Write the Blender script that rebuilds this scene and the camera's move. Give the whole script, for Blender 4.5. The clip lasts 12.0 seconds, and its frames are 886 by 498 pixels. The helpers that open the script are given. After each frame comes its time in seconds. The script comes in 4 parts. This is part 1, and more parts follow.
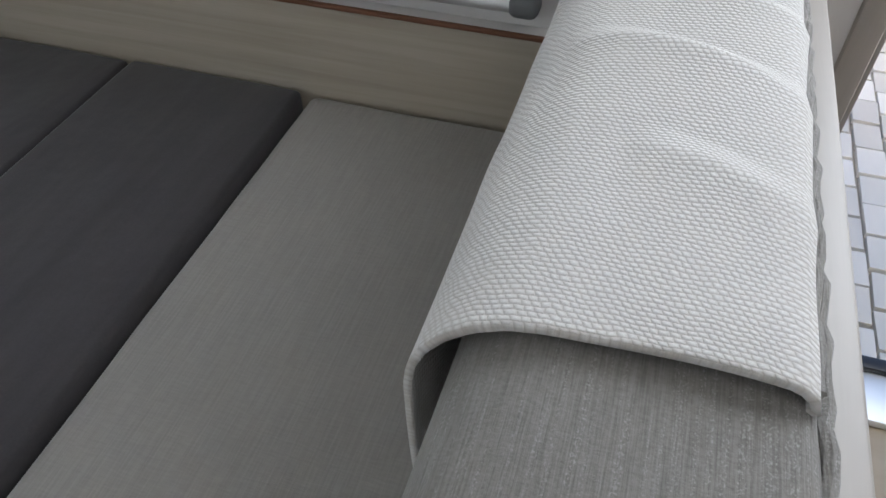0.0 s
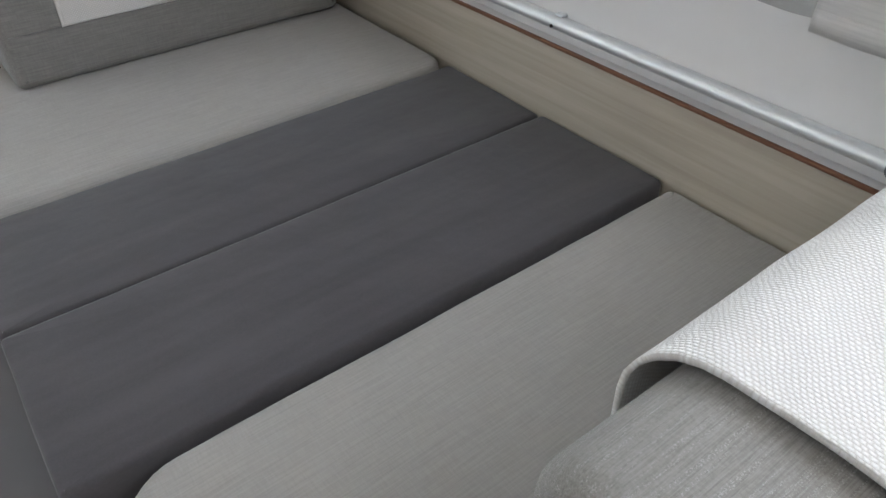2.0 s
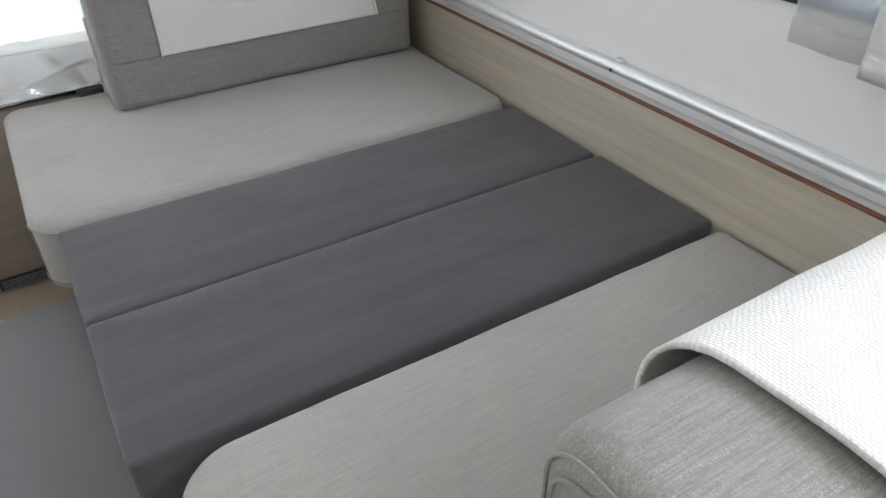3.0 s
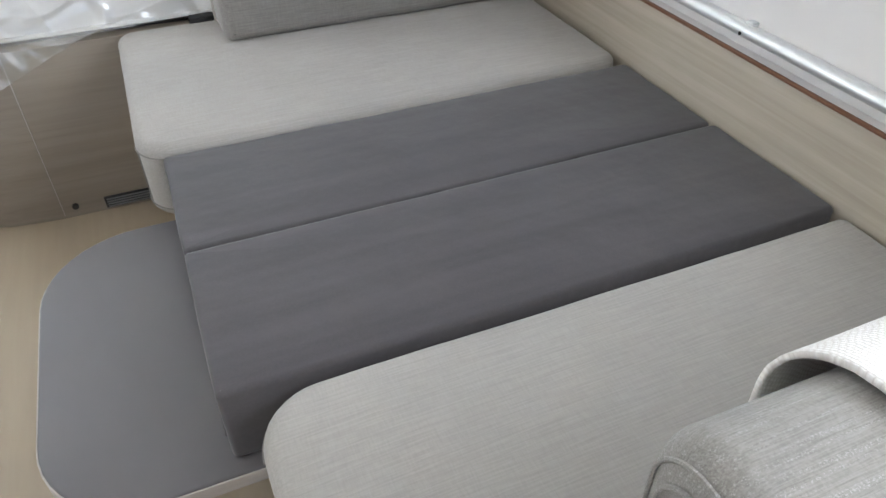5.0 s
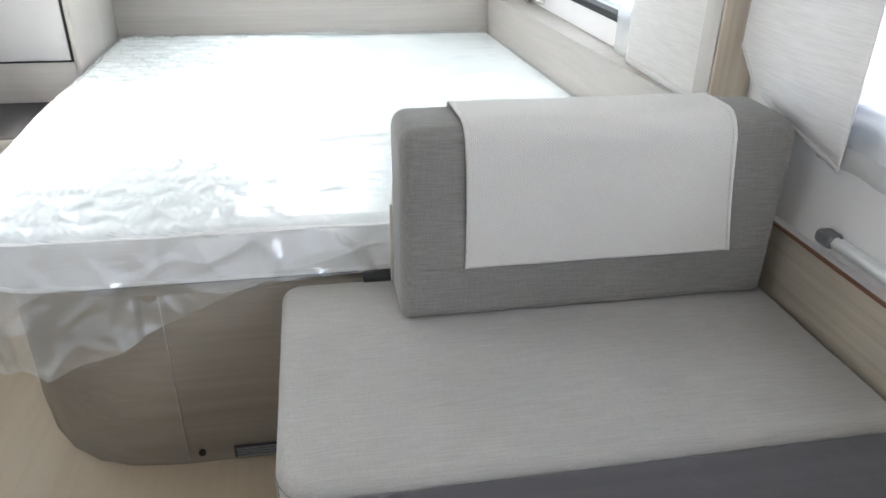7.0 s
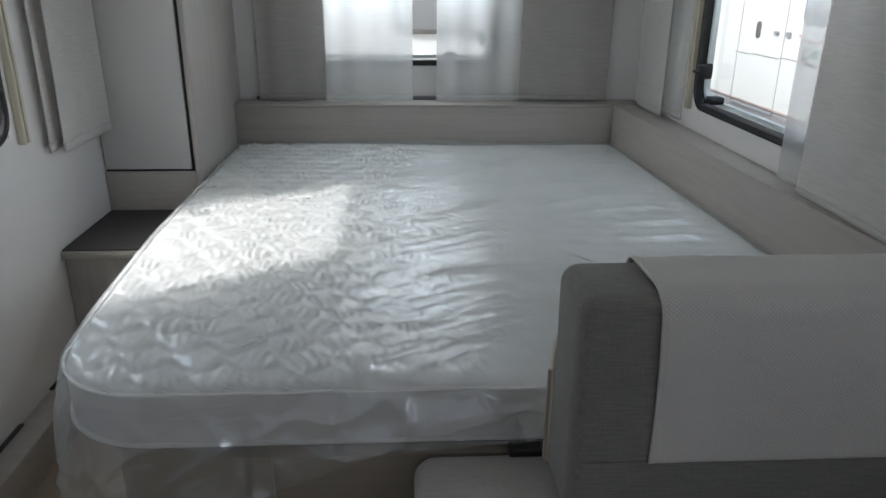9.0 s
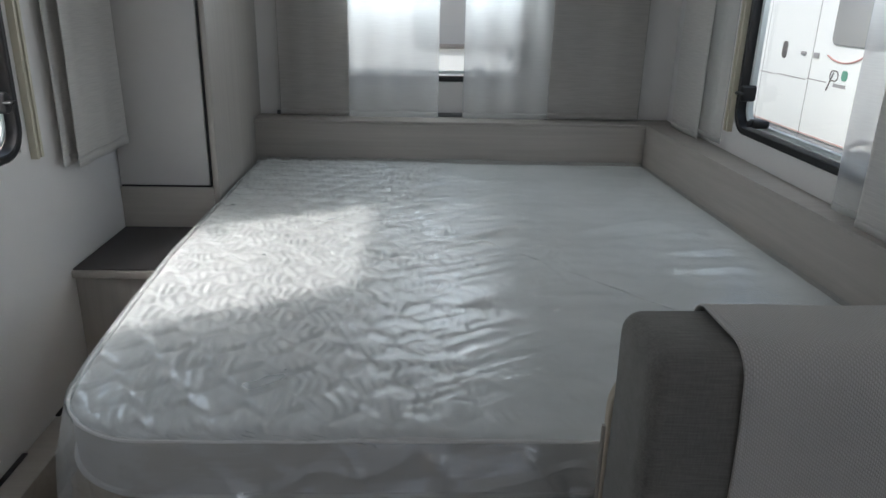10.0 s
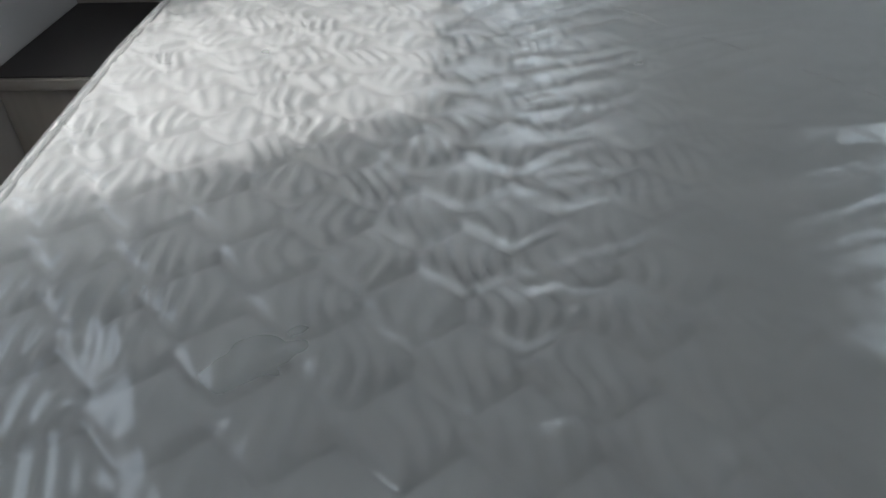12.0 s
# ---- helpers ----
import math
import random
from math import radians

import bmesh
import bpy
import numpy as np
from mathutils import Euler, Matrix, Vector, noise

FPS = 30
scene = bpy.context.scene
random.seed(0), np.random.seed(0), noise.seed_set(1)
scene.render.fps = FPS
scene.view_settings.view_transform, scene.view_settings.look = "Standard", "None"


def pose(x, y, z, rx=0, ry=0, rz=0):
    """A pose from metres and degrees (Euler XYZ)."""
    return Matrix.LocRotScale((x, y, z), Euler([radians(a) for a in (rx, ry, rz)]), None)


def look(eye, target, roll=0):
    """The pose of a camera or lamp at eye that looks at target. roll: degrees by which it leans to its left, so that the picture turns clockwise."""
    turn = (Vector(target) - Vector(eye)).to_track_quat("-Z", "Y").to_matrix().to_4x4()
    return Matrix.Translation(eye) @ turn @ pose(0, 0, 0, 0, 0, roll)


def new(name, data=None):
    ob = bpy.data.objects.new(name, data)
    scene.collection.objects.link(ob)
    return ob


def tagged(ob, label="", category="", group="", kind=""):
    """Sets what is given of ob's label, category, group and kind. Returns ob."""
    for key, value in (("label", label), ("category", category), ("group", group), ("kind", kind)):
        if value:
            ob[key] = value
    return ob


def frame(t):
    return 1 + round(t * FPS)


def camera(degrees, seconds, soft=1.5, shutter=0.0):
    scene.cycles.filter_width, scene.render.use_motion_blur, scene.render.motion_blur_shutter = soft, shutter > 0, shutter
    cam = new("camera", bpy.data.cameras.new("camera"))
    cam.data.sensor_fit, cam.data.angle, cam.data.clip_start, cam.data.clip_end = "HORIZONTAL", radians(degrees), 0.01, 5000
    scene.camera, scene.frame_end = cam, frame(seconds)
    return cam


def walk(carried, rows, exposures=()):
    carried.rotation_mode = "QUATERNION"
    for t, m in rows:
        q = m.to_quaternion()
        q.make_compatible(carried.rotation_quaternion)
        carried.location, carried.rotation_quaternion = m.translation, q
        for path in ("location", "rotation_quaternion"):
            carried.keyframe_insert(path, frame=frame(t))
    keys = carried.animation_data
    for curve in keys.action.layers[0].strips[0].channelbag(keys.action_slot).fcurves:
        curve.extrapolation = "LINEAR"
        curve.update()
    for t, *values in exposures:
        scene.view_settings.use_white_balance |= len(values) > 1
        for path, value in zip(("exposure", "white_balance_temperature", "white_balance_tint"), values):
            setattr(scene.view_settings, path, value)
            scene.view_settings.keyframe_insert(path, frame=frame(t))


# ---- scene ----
cam = camera(63.4, 12.0)
PATH = [
    (0, (-0.827, -0.798, 1.106), (0.483, -0.369, -0.343), -0.5),
    (0.5, (-0.819, -0.808, 1.116), (0.392, -0.101, -0.311), -4.7),
    (1, (-0.84, -0.809, 1.129), (0.254, 0.109, -0.271), -3.2),
    (1.5, (-0.875, -0.834, 1.148), (0.114, 0.279, -0.188), -1.4),
    (2, (-0.923, -0.902, 1.172), (0.0, 0.345, -0.09), -1.0),
    (2.5, (-0.956, -0.949, 1.176), (-0.073, 0.419, 0.013), -1.1),
    (3, (-0.953, -0.97, 1.175), (-0.123, 0.439, 0.023), -1.2),
    (3.5, (-0.95, -0.966, 1.18), (-0.251, 0.502, 0.015), -1.8),
    (5.5, (-0.962, -0.884, 1.167), (-0.375, 0.536, -0.113), -0.2),
    (6, (-0.946, -0.753, 1.184), (-0.395, 0.695, -0.081), 0.2),
    (6.5, (-0.935, -0.567, 1.24), (-0.517, 1.047, 0.136), 0.9),
    (7, (-0.948, -0.461, 1.274), (-0.626, 1.282, 0.348), 1.0),
    (7.5, (-0.97, -0.405, 1.293), (-0.745, 1.421, 0.51), 0.9),
    (9.5, (-1.084, -0.128, 1.301), (-0.99, 1.747, 0.611), 0.9),
    (10, (-1.105, -0.067, 1.298), (-1.028, 1.815, 0.627), 1.4),
    (10.5, (-1.134, 0.067, 1.283), (-1.077, 1.946, 0.598), 0.8),
    (11, (-1.151, 0.273, 1.255), (-1.173, 2.116, 0.48), 1.7),
    (11.5, (-1.181, 0.431, 1.211), (-1.387, 2.175, 0.254), -1.1),
    (12, (-1.196, 0.687, 1.067), (-1.265, 2.263, -0.163), -1.9),
]
EXPOSURES = [(0.0, 1.40, 6230, 10), (1.0, 1.53, 6230, 10), (2.0, 2.10, 6250, 10), (2.5, 2.33, 6250, 10), (3.5, 2.51, 6250, 10), (5.5, 2.78, 6280, 10), (6.0, 2.83, 6280, 10),
             (6.5, 2.91, 6200, 10), (7.0, 2.46, 6200, 10), (7.5, 1.76, 6200, 10), (9.3, 0.28, 6100, 10), (10.5, 0.03, 6100, 10), (11.0, -0.12, 6100, 10), (11.5, -0.22, 6100, 10), (12.0, -0.32, 6100, 10)]
walk(cam, [(t, look(eye, target, roll)) for t, eye, target, roll in PATH], EXPOSURES)

# ---- world and light ----
SUN_EL, SUN_TRAVEL = radians(40), Vector((0.872, 0.489, 0))
world = bpy.data.worlds.new("world")
scene.world = world
world.use_nodes = True
wn = world.node_tree
sky = wn.nodes.new("ShaderNodeTexSky")
sky.sky_type, sky.sun_disc, sky.sun_elevation = "NISHITA", False, SUN_EL
sky.dust_density, sky.air_density = 4.0, 0.7
sky.sun_rotation = math.atan2(-SUN_TRAVEL.x, -SUN_TRAVEL.y)
wn.links.new(sky.outputs[0], wn.nodes["Background"].inputs[0])
wn.nodes["Background"].inputs[1].default_value = 0.15
sun = new("sun", bpy.data.lights.new("sun", "SUN"))
sun.data.energy, sun.data.angle, sun.data.color = 2.5, radians(1.3), (1.0, 0.95, 0.88)
ray = Vector((SUN_TRAVEL.x * math.cos(SUN_EL), SUN_TRAVEL.y * math.cos(SUN_EL), -math.sin(SUN_EL)))
sun.matrix_world = look(Vector((0, 0, 6)) - ray * 10, (0, 0, 6))


def area_lamp(name, at, towards, wide, high, watts, tint):
    """Area lamp: daylight at an opening, or an added fill lamp."""
    lamp = new(name, bpy.data.lights.new(name, "AREA"))
    lamp.data.shape, lamp.data.size, lamp.data.size_y = "RECTANGLE", wide, high
    lamp.data.energy, lamp.data.color = watts, tint
    lamp.matrix_world = look(at, towards)
    return lamp


# Unseen roof openings, added to hold fill lamps.
FILL_HOLE_A, FILL_HOLE_B = (-1.40, -0.70, -1.25, -0.55), (-1.25, -0.65, 0.95, 1.55)
NEUTRAL, COOL = (0.955, 0.985, 1.0), (0.90, 0.98, 1.0)
# The first two are added fill lamps under closed lids.
area_lamp("fill_lamp_dinette", (-1.05, -0.9, 1.985), (-1.05, -0.9, 0), 0.68, 0.68, 0.36, NEUTRAL)
area_lamp("fill_lamp_bed", (-0.95, 1.25, 1.985), (-0.95, 1.25, 0), 0.58, 0.58, 0.2, NEUTRAL)
area_lamp("window_daylight_dinette", (0.075, 0.15, 1.175), (-1, 0.15, 1.175), 0.64, 1.5, 1.6, NEUTRAL)
area_lamp("window_daylight_rear", (-1.06, 3.18, 1.40), (-1.06, 2.0, 0.7), 0.80, 0.16, 2.9, COOL)
area_lamp("window_daylight_bed", (0.05, 1.93, 1.41), (-1.0, 1.93, 0.6), 0.95, 0.14, 1.45, COOL)
area_lamp("entrance_daylight", (0.11, -1.35, 1.45), (-1.0, -1.2, 0.5), 0.55, 0.7, 4.3, NEUTRAL)
# Added fill lamp for the right wall, set in a covered, unseen opening.
area_lamp("fill_lamp_left", (-2.155, -0.1, 1.25), (0, -0.1, 0.7), 0.95, 0.48, 0.62, NEUTRAL)
area_lamp("window_daylight_left", (-2.155, 1.45, 1.22), (-0.9, 1.35, 0.95), 0.5, 0.5, 1.15, COOL)


# ---- materials ----
def material(name, colour, rough=0.6, metal=0.0):
    m = bpy.data.materials.new(name)
    m.use_nodes = True
    b = m.node_tree.nodes["Principled BSDF"]
    b.inputs["Base Color"].default_value = (*colour, 1)
    b.inputs["Roughness"].default_value, b.inputs["Metallic"].default_value = rough, metal
    return m


def node(m, kind, **values):
    n = m.node_tree.nodes.new("ShaderNode" + kind)
    for key, value in values.items():
        n.inputs[key].default_value = value
    return n


def link(m, a, b):
    m.node_tree.links.new(a, b)


def coords(m, scale=(1, 1, 1), turn=(0, 0, 0), uv=False):
    c = node(m, "TexCoord")
    p = node(m, "Mapping", Scale=scale, Rotation=turn)
    link(m, c.outputs["UV" if uv else "Object"], p.inputs["Vector"])
    return p.outputs[0]


def noise_tex(m, vec, scale, detail=4.0, rough=0.55, distort=0.0):
    n = node(m, "TexNoise", Scale=scale, Detail=detail, Roughness=rough, Distortion=distort)
    link(m, vec, n.inputs["Vector"])
    return n.outputs["Fac"]


def ramp(m, fac, stops):
    r = node(m, "ValToRGB")
    while len(r.color_ramp.elements) < len(stops):
        r.color_ramp.elements.new(0.5)
    for e, (at, col) in zip(r.color_ramp.elements, stops):
        e.position, e.color = at, (*col, 1)
    link(m, fac, r.inputs[0])
    return r.outputs[0]


def mixed(m, a, b, fac, how="MIX"):
    x = m.node_tree.nodes.new("ShaderNodeMix")
    x.data_type, x.blend_type = "RGBA", how
    for sock, value in ((x.inputs[0], fac), (x.inputs[6], a), (x.inputs[7], b)):
        if isinstance(value, (int, float)):
            sock.default_value = value
        elif isinstance(value, tuple):
            sock.default_value = (*value, 1)
        else:
            link(m, value, sock)
    return x.outputs[2]


def calc(m, how, a, b):
    x = m.node_tree.nodes.new("ShaderNodeMath")
    x.operation = how
    for sock, value in zip(x.inputs, (a, b)):
        if isinstance(value, (int, float)):
            sock.default_value = value
        else:
            link(m, value, sock)
    return x.outputs[0]


def bumped(m, height, strength, distance, before=None):
    b = node(m, "Bump", Strength=strength, Distance=distance)
    link(m, height, b.inputs["Height"])
    if before:
        link(m, before, b.inputs["Normal"])
    return b.outputs[0]


def shader(m):
    return m.node_tree.nodes["Principled BSDF"]


def fabric(name, light, dark, along=(6, 260, 260), across=(300, 14, 300), sheen=0.15, bump=0.5, blotch=0.12):
    """Woven melange cloth: long yarn streaks, crossing yarns and faint wear."""
    m = material(name, light, 0.92)
    a = noise_tex(m, coords(m, along), 1.0, 3)
    b = noise_tex(m, coords(m, across), 1.0, 3)
    big = noise_tex(m, coords(m), 5.0, 3)
    streak = calc(m, "ADD", calc(m, "MULTIPLY", a, 0.65), calc(m, "MULTIPLY", b, 0.35))
    col = ramp(m, streak, [(0.36, dark), (0.62, light)])
    tone = ramp(m, big, [(0.3, (1 - blotch,) * 3), (0.7, (1, 1, 1))])
    link(m, mixed(m, col, tone, 1.0, "MULTIPLY"), shader(m).inputs["Base Color"])
    shader(m).inputs["Sheen Weight"].default_value = sheen
    soft = bumped(m, noise_tex(m, coords(m), 9.0, 3), 0.35, 0.01)
    link(m, bumped(m, streak, bump, 0.0015, soft), shader(m).inputs["Normal"])
    return m


def wood(name, light, dark, grain=(2.2, 60, 60), rough=0.45):
    m = material(name, light, rough)
    fine = noise_tex(m, coords(m, grain), 1.0, 6, 0.62, 0.4)
    wide = noise_tex(m, coords(m, tuple(g * 0.22 for g in grain)), 1.0, 3, 0.5, 1.2)
    blend = calc(m, "ADD", calc(m, "MULTIPLY", fine, 0.6), calc(m, "MULTIPLY", wide, 0.4))
    link(m, ramp(m, blend, [(0.36, dark), (0.5, tuple((p + q) / 2 for p, q in zip(light, dark))), (0.64, light)]), shader(m).inputs["Base Color"])
    link(m, bumped(m, fine, 0.18, 0.001), shader(m).inputs["Normal"])
    return m


def painted(name, colour, rough=0.5, bump=0.12, scale=260):
    m = material(name, colour, rough)
    big = noise_tex(m, coords(m), 2.5, 4)
    link(m, mixed(m, tuple(c * 0.94 for c in colour), colour, big), shader(m).inputs["Base Color"])
    link(m, bumped(m, noise_tex(m, coords(m), scale, 2), bump, 0.0008), shader(m).inputs["Normal"])
    return m


def curtain_cloth(name, colour, clear, through_light, slub):
    """Cloth that lets light through: clear is the open share of the weave."""
    m = material(name, colour, 0.9)
    t = m.node_tree
    out = t.nodes["Material Output"]
    yarn = noise_tex(m, coords(m, (13, 13, 300)), 1.0, 4)
    tint = ramp(m, yarn, [(0.3, tuple(c * (1 - slub) for c in colour)), (0.65, colour)])
    front, back, hole = node(m, "BsdfDiffuse"), node(m, "BsdfTranslucent"), node(m, "BsdfTransparent")
    link(m, tint, front.inputs["Color"])
    link(m, tint, back.inputs["Color"])
    normal = bumped(m, yarn, 0.4, 0.002)
    link(m, normal, front.inputs["Normal"])
    a, b = node(m, "MixShader", Fac=through_light), node(m, "MixShader", Fac=clear)
    link(m, front.outputs[0], a.inputs[1])
    link(m, back.outputs[0], a.inputs[2])
    link(m, a.outputs[0], b.inputs[1])
    link(m, hole.outputs[0], b.inputs[2])
    link(m, b.outputs[0], out.inputs["Surface"])
    return m


def stitch_cloth(name, high, low, width, row, bump):
    """Basket weave in rows of offset loops, in metres along the cloth."""
    m = material(name, high, 0.95)
    vec = coords(m, (100, 100, 100), uv=True)
    wob = node(m, "TexNoise", Scale=0.6, Detail=2.0)
    link(m, vec, wob.inputs["Vector"])
    shifted = m.node_tree.nodes.new("ShaderNodeVectorMath")
    shifted.operation = "MULTIPLY_ADD"
    shifted.inputs[1].default_value = (0.45, 0.4, 0)
    link(m, wob.outputs["Color"], shifted.inputs[0])
    link(m, vec, shifted.inputs[2])
    axes = node(m, "SeparateXYZ")
    link(m, shifted.outputs[0], axes.inputs[0])
    line = calc(m, "DIVIDE", axes.outputs[1], row * 100)
    fv = calc(m, "FRACT", line, 0)
    step_u = calc(m, "MULTIPLY", calc(m, "MODULO", calc(m, "FLOOR", line, 0), 2.0), 0.5)
    slant = calc(m, "MULTIPLY", fv, 0.18)
    fu = calc(m, "FRACT", calc(m, "ADD", calc(m, "ADD", calc(m, "DIVIDE", axes.outputs[0], width * 100), step_u), slant), 0)
    hump = calc(m, "MULTIPLY", calc(m, "SINE", calc(m, "MULTIPLY", fu, math.pi), 0), calc(m, "SINE", calc(m, "MULTIPLY", fv, math.pi), 0))
    loop = calc(m, "POWER", hump, 0.75)
    fibre = noise_tex(m, vec, 9.0, 3)
    col = mixed(m, low, high, loop)
    link(m, mixed(m, col, ramp(m, fibre, [(0.25, (0.82,) * 3), (0.7, (1, 1, 1))]), 1.0, "MULTIPLY"), shader(m).inputs["Base Color"])
    height = calc(m, "ADD", loop, calc(m, "MULTIPLY", fibre, 0.3))
    link(m, bumped(m, height, bump, 0.002), shader(m).inputs["Normal"])
    shader(m).inputs["Sheen Weight"].default_value = 0.2
    return m


def film_plastic(name, milkiness, gloss_base, haze, crinkle=1.0):
    """Thin clear dust film: mostly see-through, faintly milky with painted reflections, glossy creases."""
    m = material(name, (1, 1, 1), 0.1)
    out = m.node_tree.nodes["Material Output"]
    hole, milk = node(m, "BsdfTransparent", Color=(0.97, 0.985, 0.985, 1)), node(m, "BsdfDiffuse", Color=(*haze, 1))
    gloss = node(m, "BsdfGlossy", Roughness=0.24, Color=(0.95, 0.98, 1.0, 1))
    crease = noise_tex(m, coords(m, (5, 16, 10)), 1.0, 4, 0.55, 0.5)
    fine = noise_tex(m, coords(m, (14, 40, 30)), 1.0, 3, 0.5, 0.8)
    normal = bumped(m, fine, 0.25 * crinkle, 0.003, bumped(m, crease, 0.3 * crinkle, 0.010))
    edge = node(m, "LayerWeight", Blend=0.5)
    share = calc(m, "ADD", calc(m, "MULTIPLY", calc(m, "POWER", edge.outputs["Facing"], 2.5), 0.4), gloss_base)
    link(m, normal, gloss.inputs["Normal"])
    a, b = node(m, "MixShader"), node(m, "MixShader")
    through_milk, cloud = node(m, "BsdfTranslucent", Color=(*haze, 1)), node(m, "MixShader", Fac=0.5)
    link(m, milk.outputs[0], cloud.inputs[1])
    link(m, through_milk.outputs[0], cloud.inputs[2])
    # Milkier patches stand in for windows reflected in the film.
    sheen_patch = ramp(m, noise_tex(m, coords(m, (3, 5, 5)), 1.0, 3), [(0.40, (0, 0, 0)), (0.66, (1, 1, 1))])
    link(m, calc(m, "ADD", calc(m, "MULTIPLY", sheen_patch, 0.14), milkiness), a.inputs[0])
    link(m, hole.outputs[0], a.inputs[1])
    link(m, cloud.outputs[0], a.inputs[2])
    link(m, a.outputs[0], b.inputs[1])
    link(m, gloss.outputs[0], b.inputs[2])
    link(m, share, b.inputs[0])
    link(m, b.outputs[0], out.inputs["Surface"])
    return m


SEAT = fabric("bench_fabric", (0.347, 0.330, 0.307), (0.293, 0.277, 0.257), along=(16, 420, 420), across=(420, 60, 420), bump=0.35, blotch=0.07)
SEAT_BACK = fabric("backrest_fabric", (0.230, 0.219, 0.202), (0.171, 0.162, 0.149), along=(22, 420, 420), across=(420, 60, 60))
NEAR_BACK = fabric("near_backrest_fabric", (0.285, 0.273, 0.257), (0.19, 0.18, 0.168), along=(40, 900, 900), across=(520, 300, 300), bump=0.7, blotch=0.06)
fleck_in = shader(NEAR_BACK).inputs["Base Color"]
fleck_rows = ramp(NEAR_BACK, noise_tex(NEAR_BACK, coords(NEAR_BACK, (7, 260, 260)), 1.0, 2), [(0.48, (0, 0, 0)), (0.60, (1, 1, 1))])
fleck_dots = ramp(NEAR_BACK, noise_tex(NEAR_BACK, coords(NEAR_BACK, (800, 900, 900)), 1.0, 2), [(0.52, (0, 0, 0)), (0.64, (1, 1, 1))])
link(NEAR_BACK, mixed(NEAR_BACK, fleck_in.links[0].from_socket, (0.45, 0.44, 0.425), calc(NEAR_BACK, "MULTIPLY", calc(NEAR_BACK, "MULTIPLY", fleck_rows, fleck_dots), 0.55)), fleck_in)
DARK = fabric("slate_fabric", (0.064, 0.058, 0.0615), (0.048, 0.043, 0.0465), along=(1.6, 26, 26), across=(300, 300, 300), sheen=0.25, bump=0.15, blotch=0.1)
BLANKET = stitch_cloth("basket_weave", (0.79, 0.785, 0.77), (0.60, 0.575, 0.54), 0.0045, 0.0032, 0.36)
COVER = stitch_cloth("fine_weave", (0.76, 0.74, 0.71), (0.56, 0.53, 0.49), 0.0055, 0.0034, 0.5)
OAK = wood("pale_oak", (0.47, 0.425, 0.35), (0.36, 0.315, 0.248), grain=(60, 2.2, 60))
# Darker than OAK as well as turned; used on bed and bench bases.
OAK_X = wood("darker_oak_crosswise", (0.265, 0.228, 0.188), (0.212, 0.18, 0.145), grain=(2.2, 60, 60))
# Lighter than OAK, with upright grain, for post and partition.
OAK_Z = wood("lighter_oak_upright", (0.62, 0.55, 0.45), (0.48, 0.41, 0.32), grain=(60, 60, 2.2))
GREY_OAK = wood("grey_oak", (0.43, 0.40, 0.368), (0.37, 0.342, 0.312), grain=(60, 60, 2.4))
GREY_OAK_X = wood("grey_oak_crosswise", (0.43, 0.40, 0.368), (0.37, 0.342, 0.312), grain=(2.4, 60, 60))
BROWN_EDGE = material("brown_edging", (0.17, 0.07, 0.035), 0.5)
FLOOR = wood("vinyl_floor", (0.41, 0.338, 0.247), (0.375, 0.305, 0.218), grain=(34, 2.5, 34), rough=0.5)
TABLE = painted("grey_laminate", (0.112, 0.106, 0.11), 0.5, 0.1, 500)
WALL = painted("white_wall_panel", (0.78, 0.765, 0.755), 0.55, 0.15)
DOOR_WHITE = painted("pale_cabinet_front", (0.60, 0.585, 0.575), 0.4, 0.06)
STEP_TOP = painted("dark_step_mat", (0.075, 0.068, 0.068), 0.85, 0.5, 900)
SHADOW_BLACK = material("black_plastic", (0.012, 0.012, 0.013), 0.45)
RUBBER = material("black_rubber", (0.015, 0.015, 0.017), 0.38)
CAP = painted("grey_plastic_cap", (0.16, 0.165, 0.17), 0.45)
ALU = material("aluminium", (0.80, 0.82, 0.83), 0.5, 0.85)
link(ALU, bumped(ALU, noise_tex(ALU, coords(ALU, (400, 3, 400)), 1.0, 3), 0.12, 0.0006), shader(ALU).inputs["Normal"])
BRASSY = painted("beige_blind_guide", (0.62, 0.58, 0.46), 0.35, 0.05)
SHEER = curtain_cloth("sheer_curtain", (0.90, 0.90, 0.88), 0.58, 0.72, 0.06)
# Rear copy of the pale linen, its colour darkened for the shade there.
SHADED_LINEN = curtain_cloth("linen_curtain", (0.58, 0.555, 0.53), 0.03, 0.30, 0.15)
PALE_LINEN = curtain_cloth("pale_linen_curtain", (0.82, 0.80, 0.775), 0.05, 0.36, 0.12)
MATTRESS = painted("mattress_ticking", (0.80, 0.79, 0.78), 0.85, 0.4, 320)
# The cyan haze colour paints in window light reflected off the film.
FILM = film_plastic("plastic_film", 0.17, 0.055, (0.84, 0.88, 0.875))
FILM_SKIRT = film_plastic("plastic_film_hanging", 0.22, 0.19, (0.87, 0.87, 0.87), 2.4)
GLASS = material("window_glass", (1, 1, 1), 0.0)
shader(GLASS).inputs["Transmission Weight"].default_value = 1.0
shader(GLASS).inputs["IOR"].default_value = 1.3
CAMPER = painted("white_camper_body", (0.80, 0.86, 0.86), 0.35, 0.03)
CAMPER_GREY = painted("grey_camper_skirt", (0.30, 0.31, 0.32), 0.5)
CAMPER_RED = material("dark_red_line", (0.50, 0.28, 0.26), 0.5)
CAMPER_BLACK = material("charcoal_mark", (0.12, 0.12, 0.12), 0.5)
CAMPER_GREEN = material("green_mark", (0.10, 0.30, 0.22), 0.5)
DARK_PANE = material("tinted_pane", (0.26, 0.28, 0.29), 0.12)
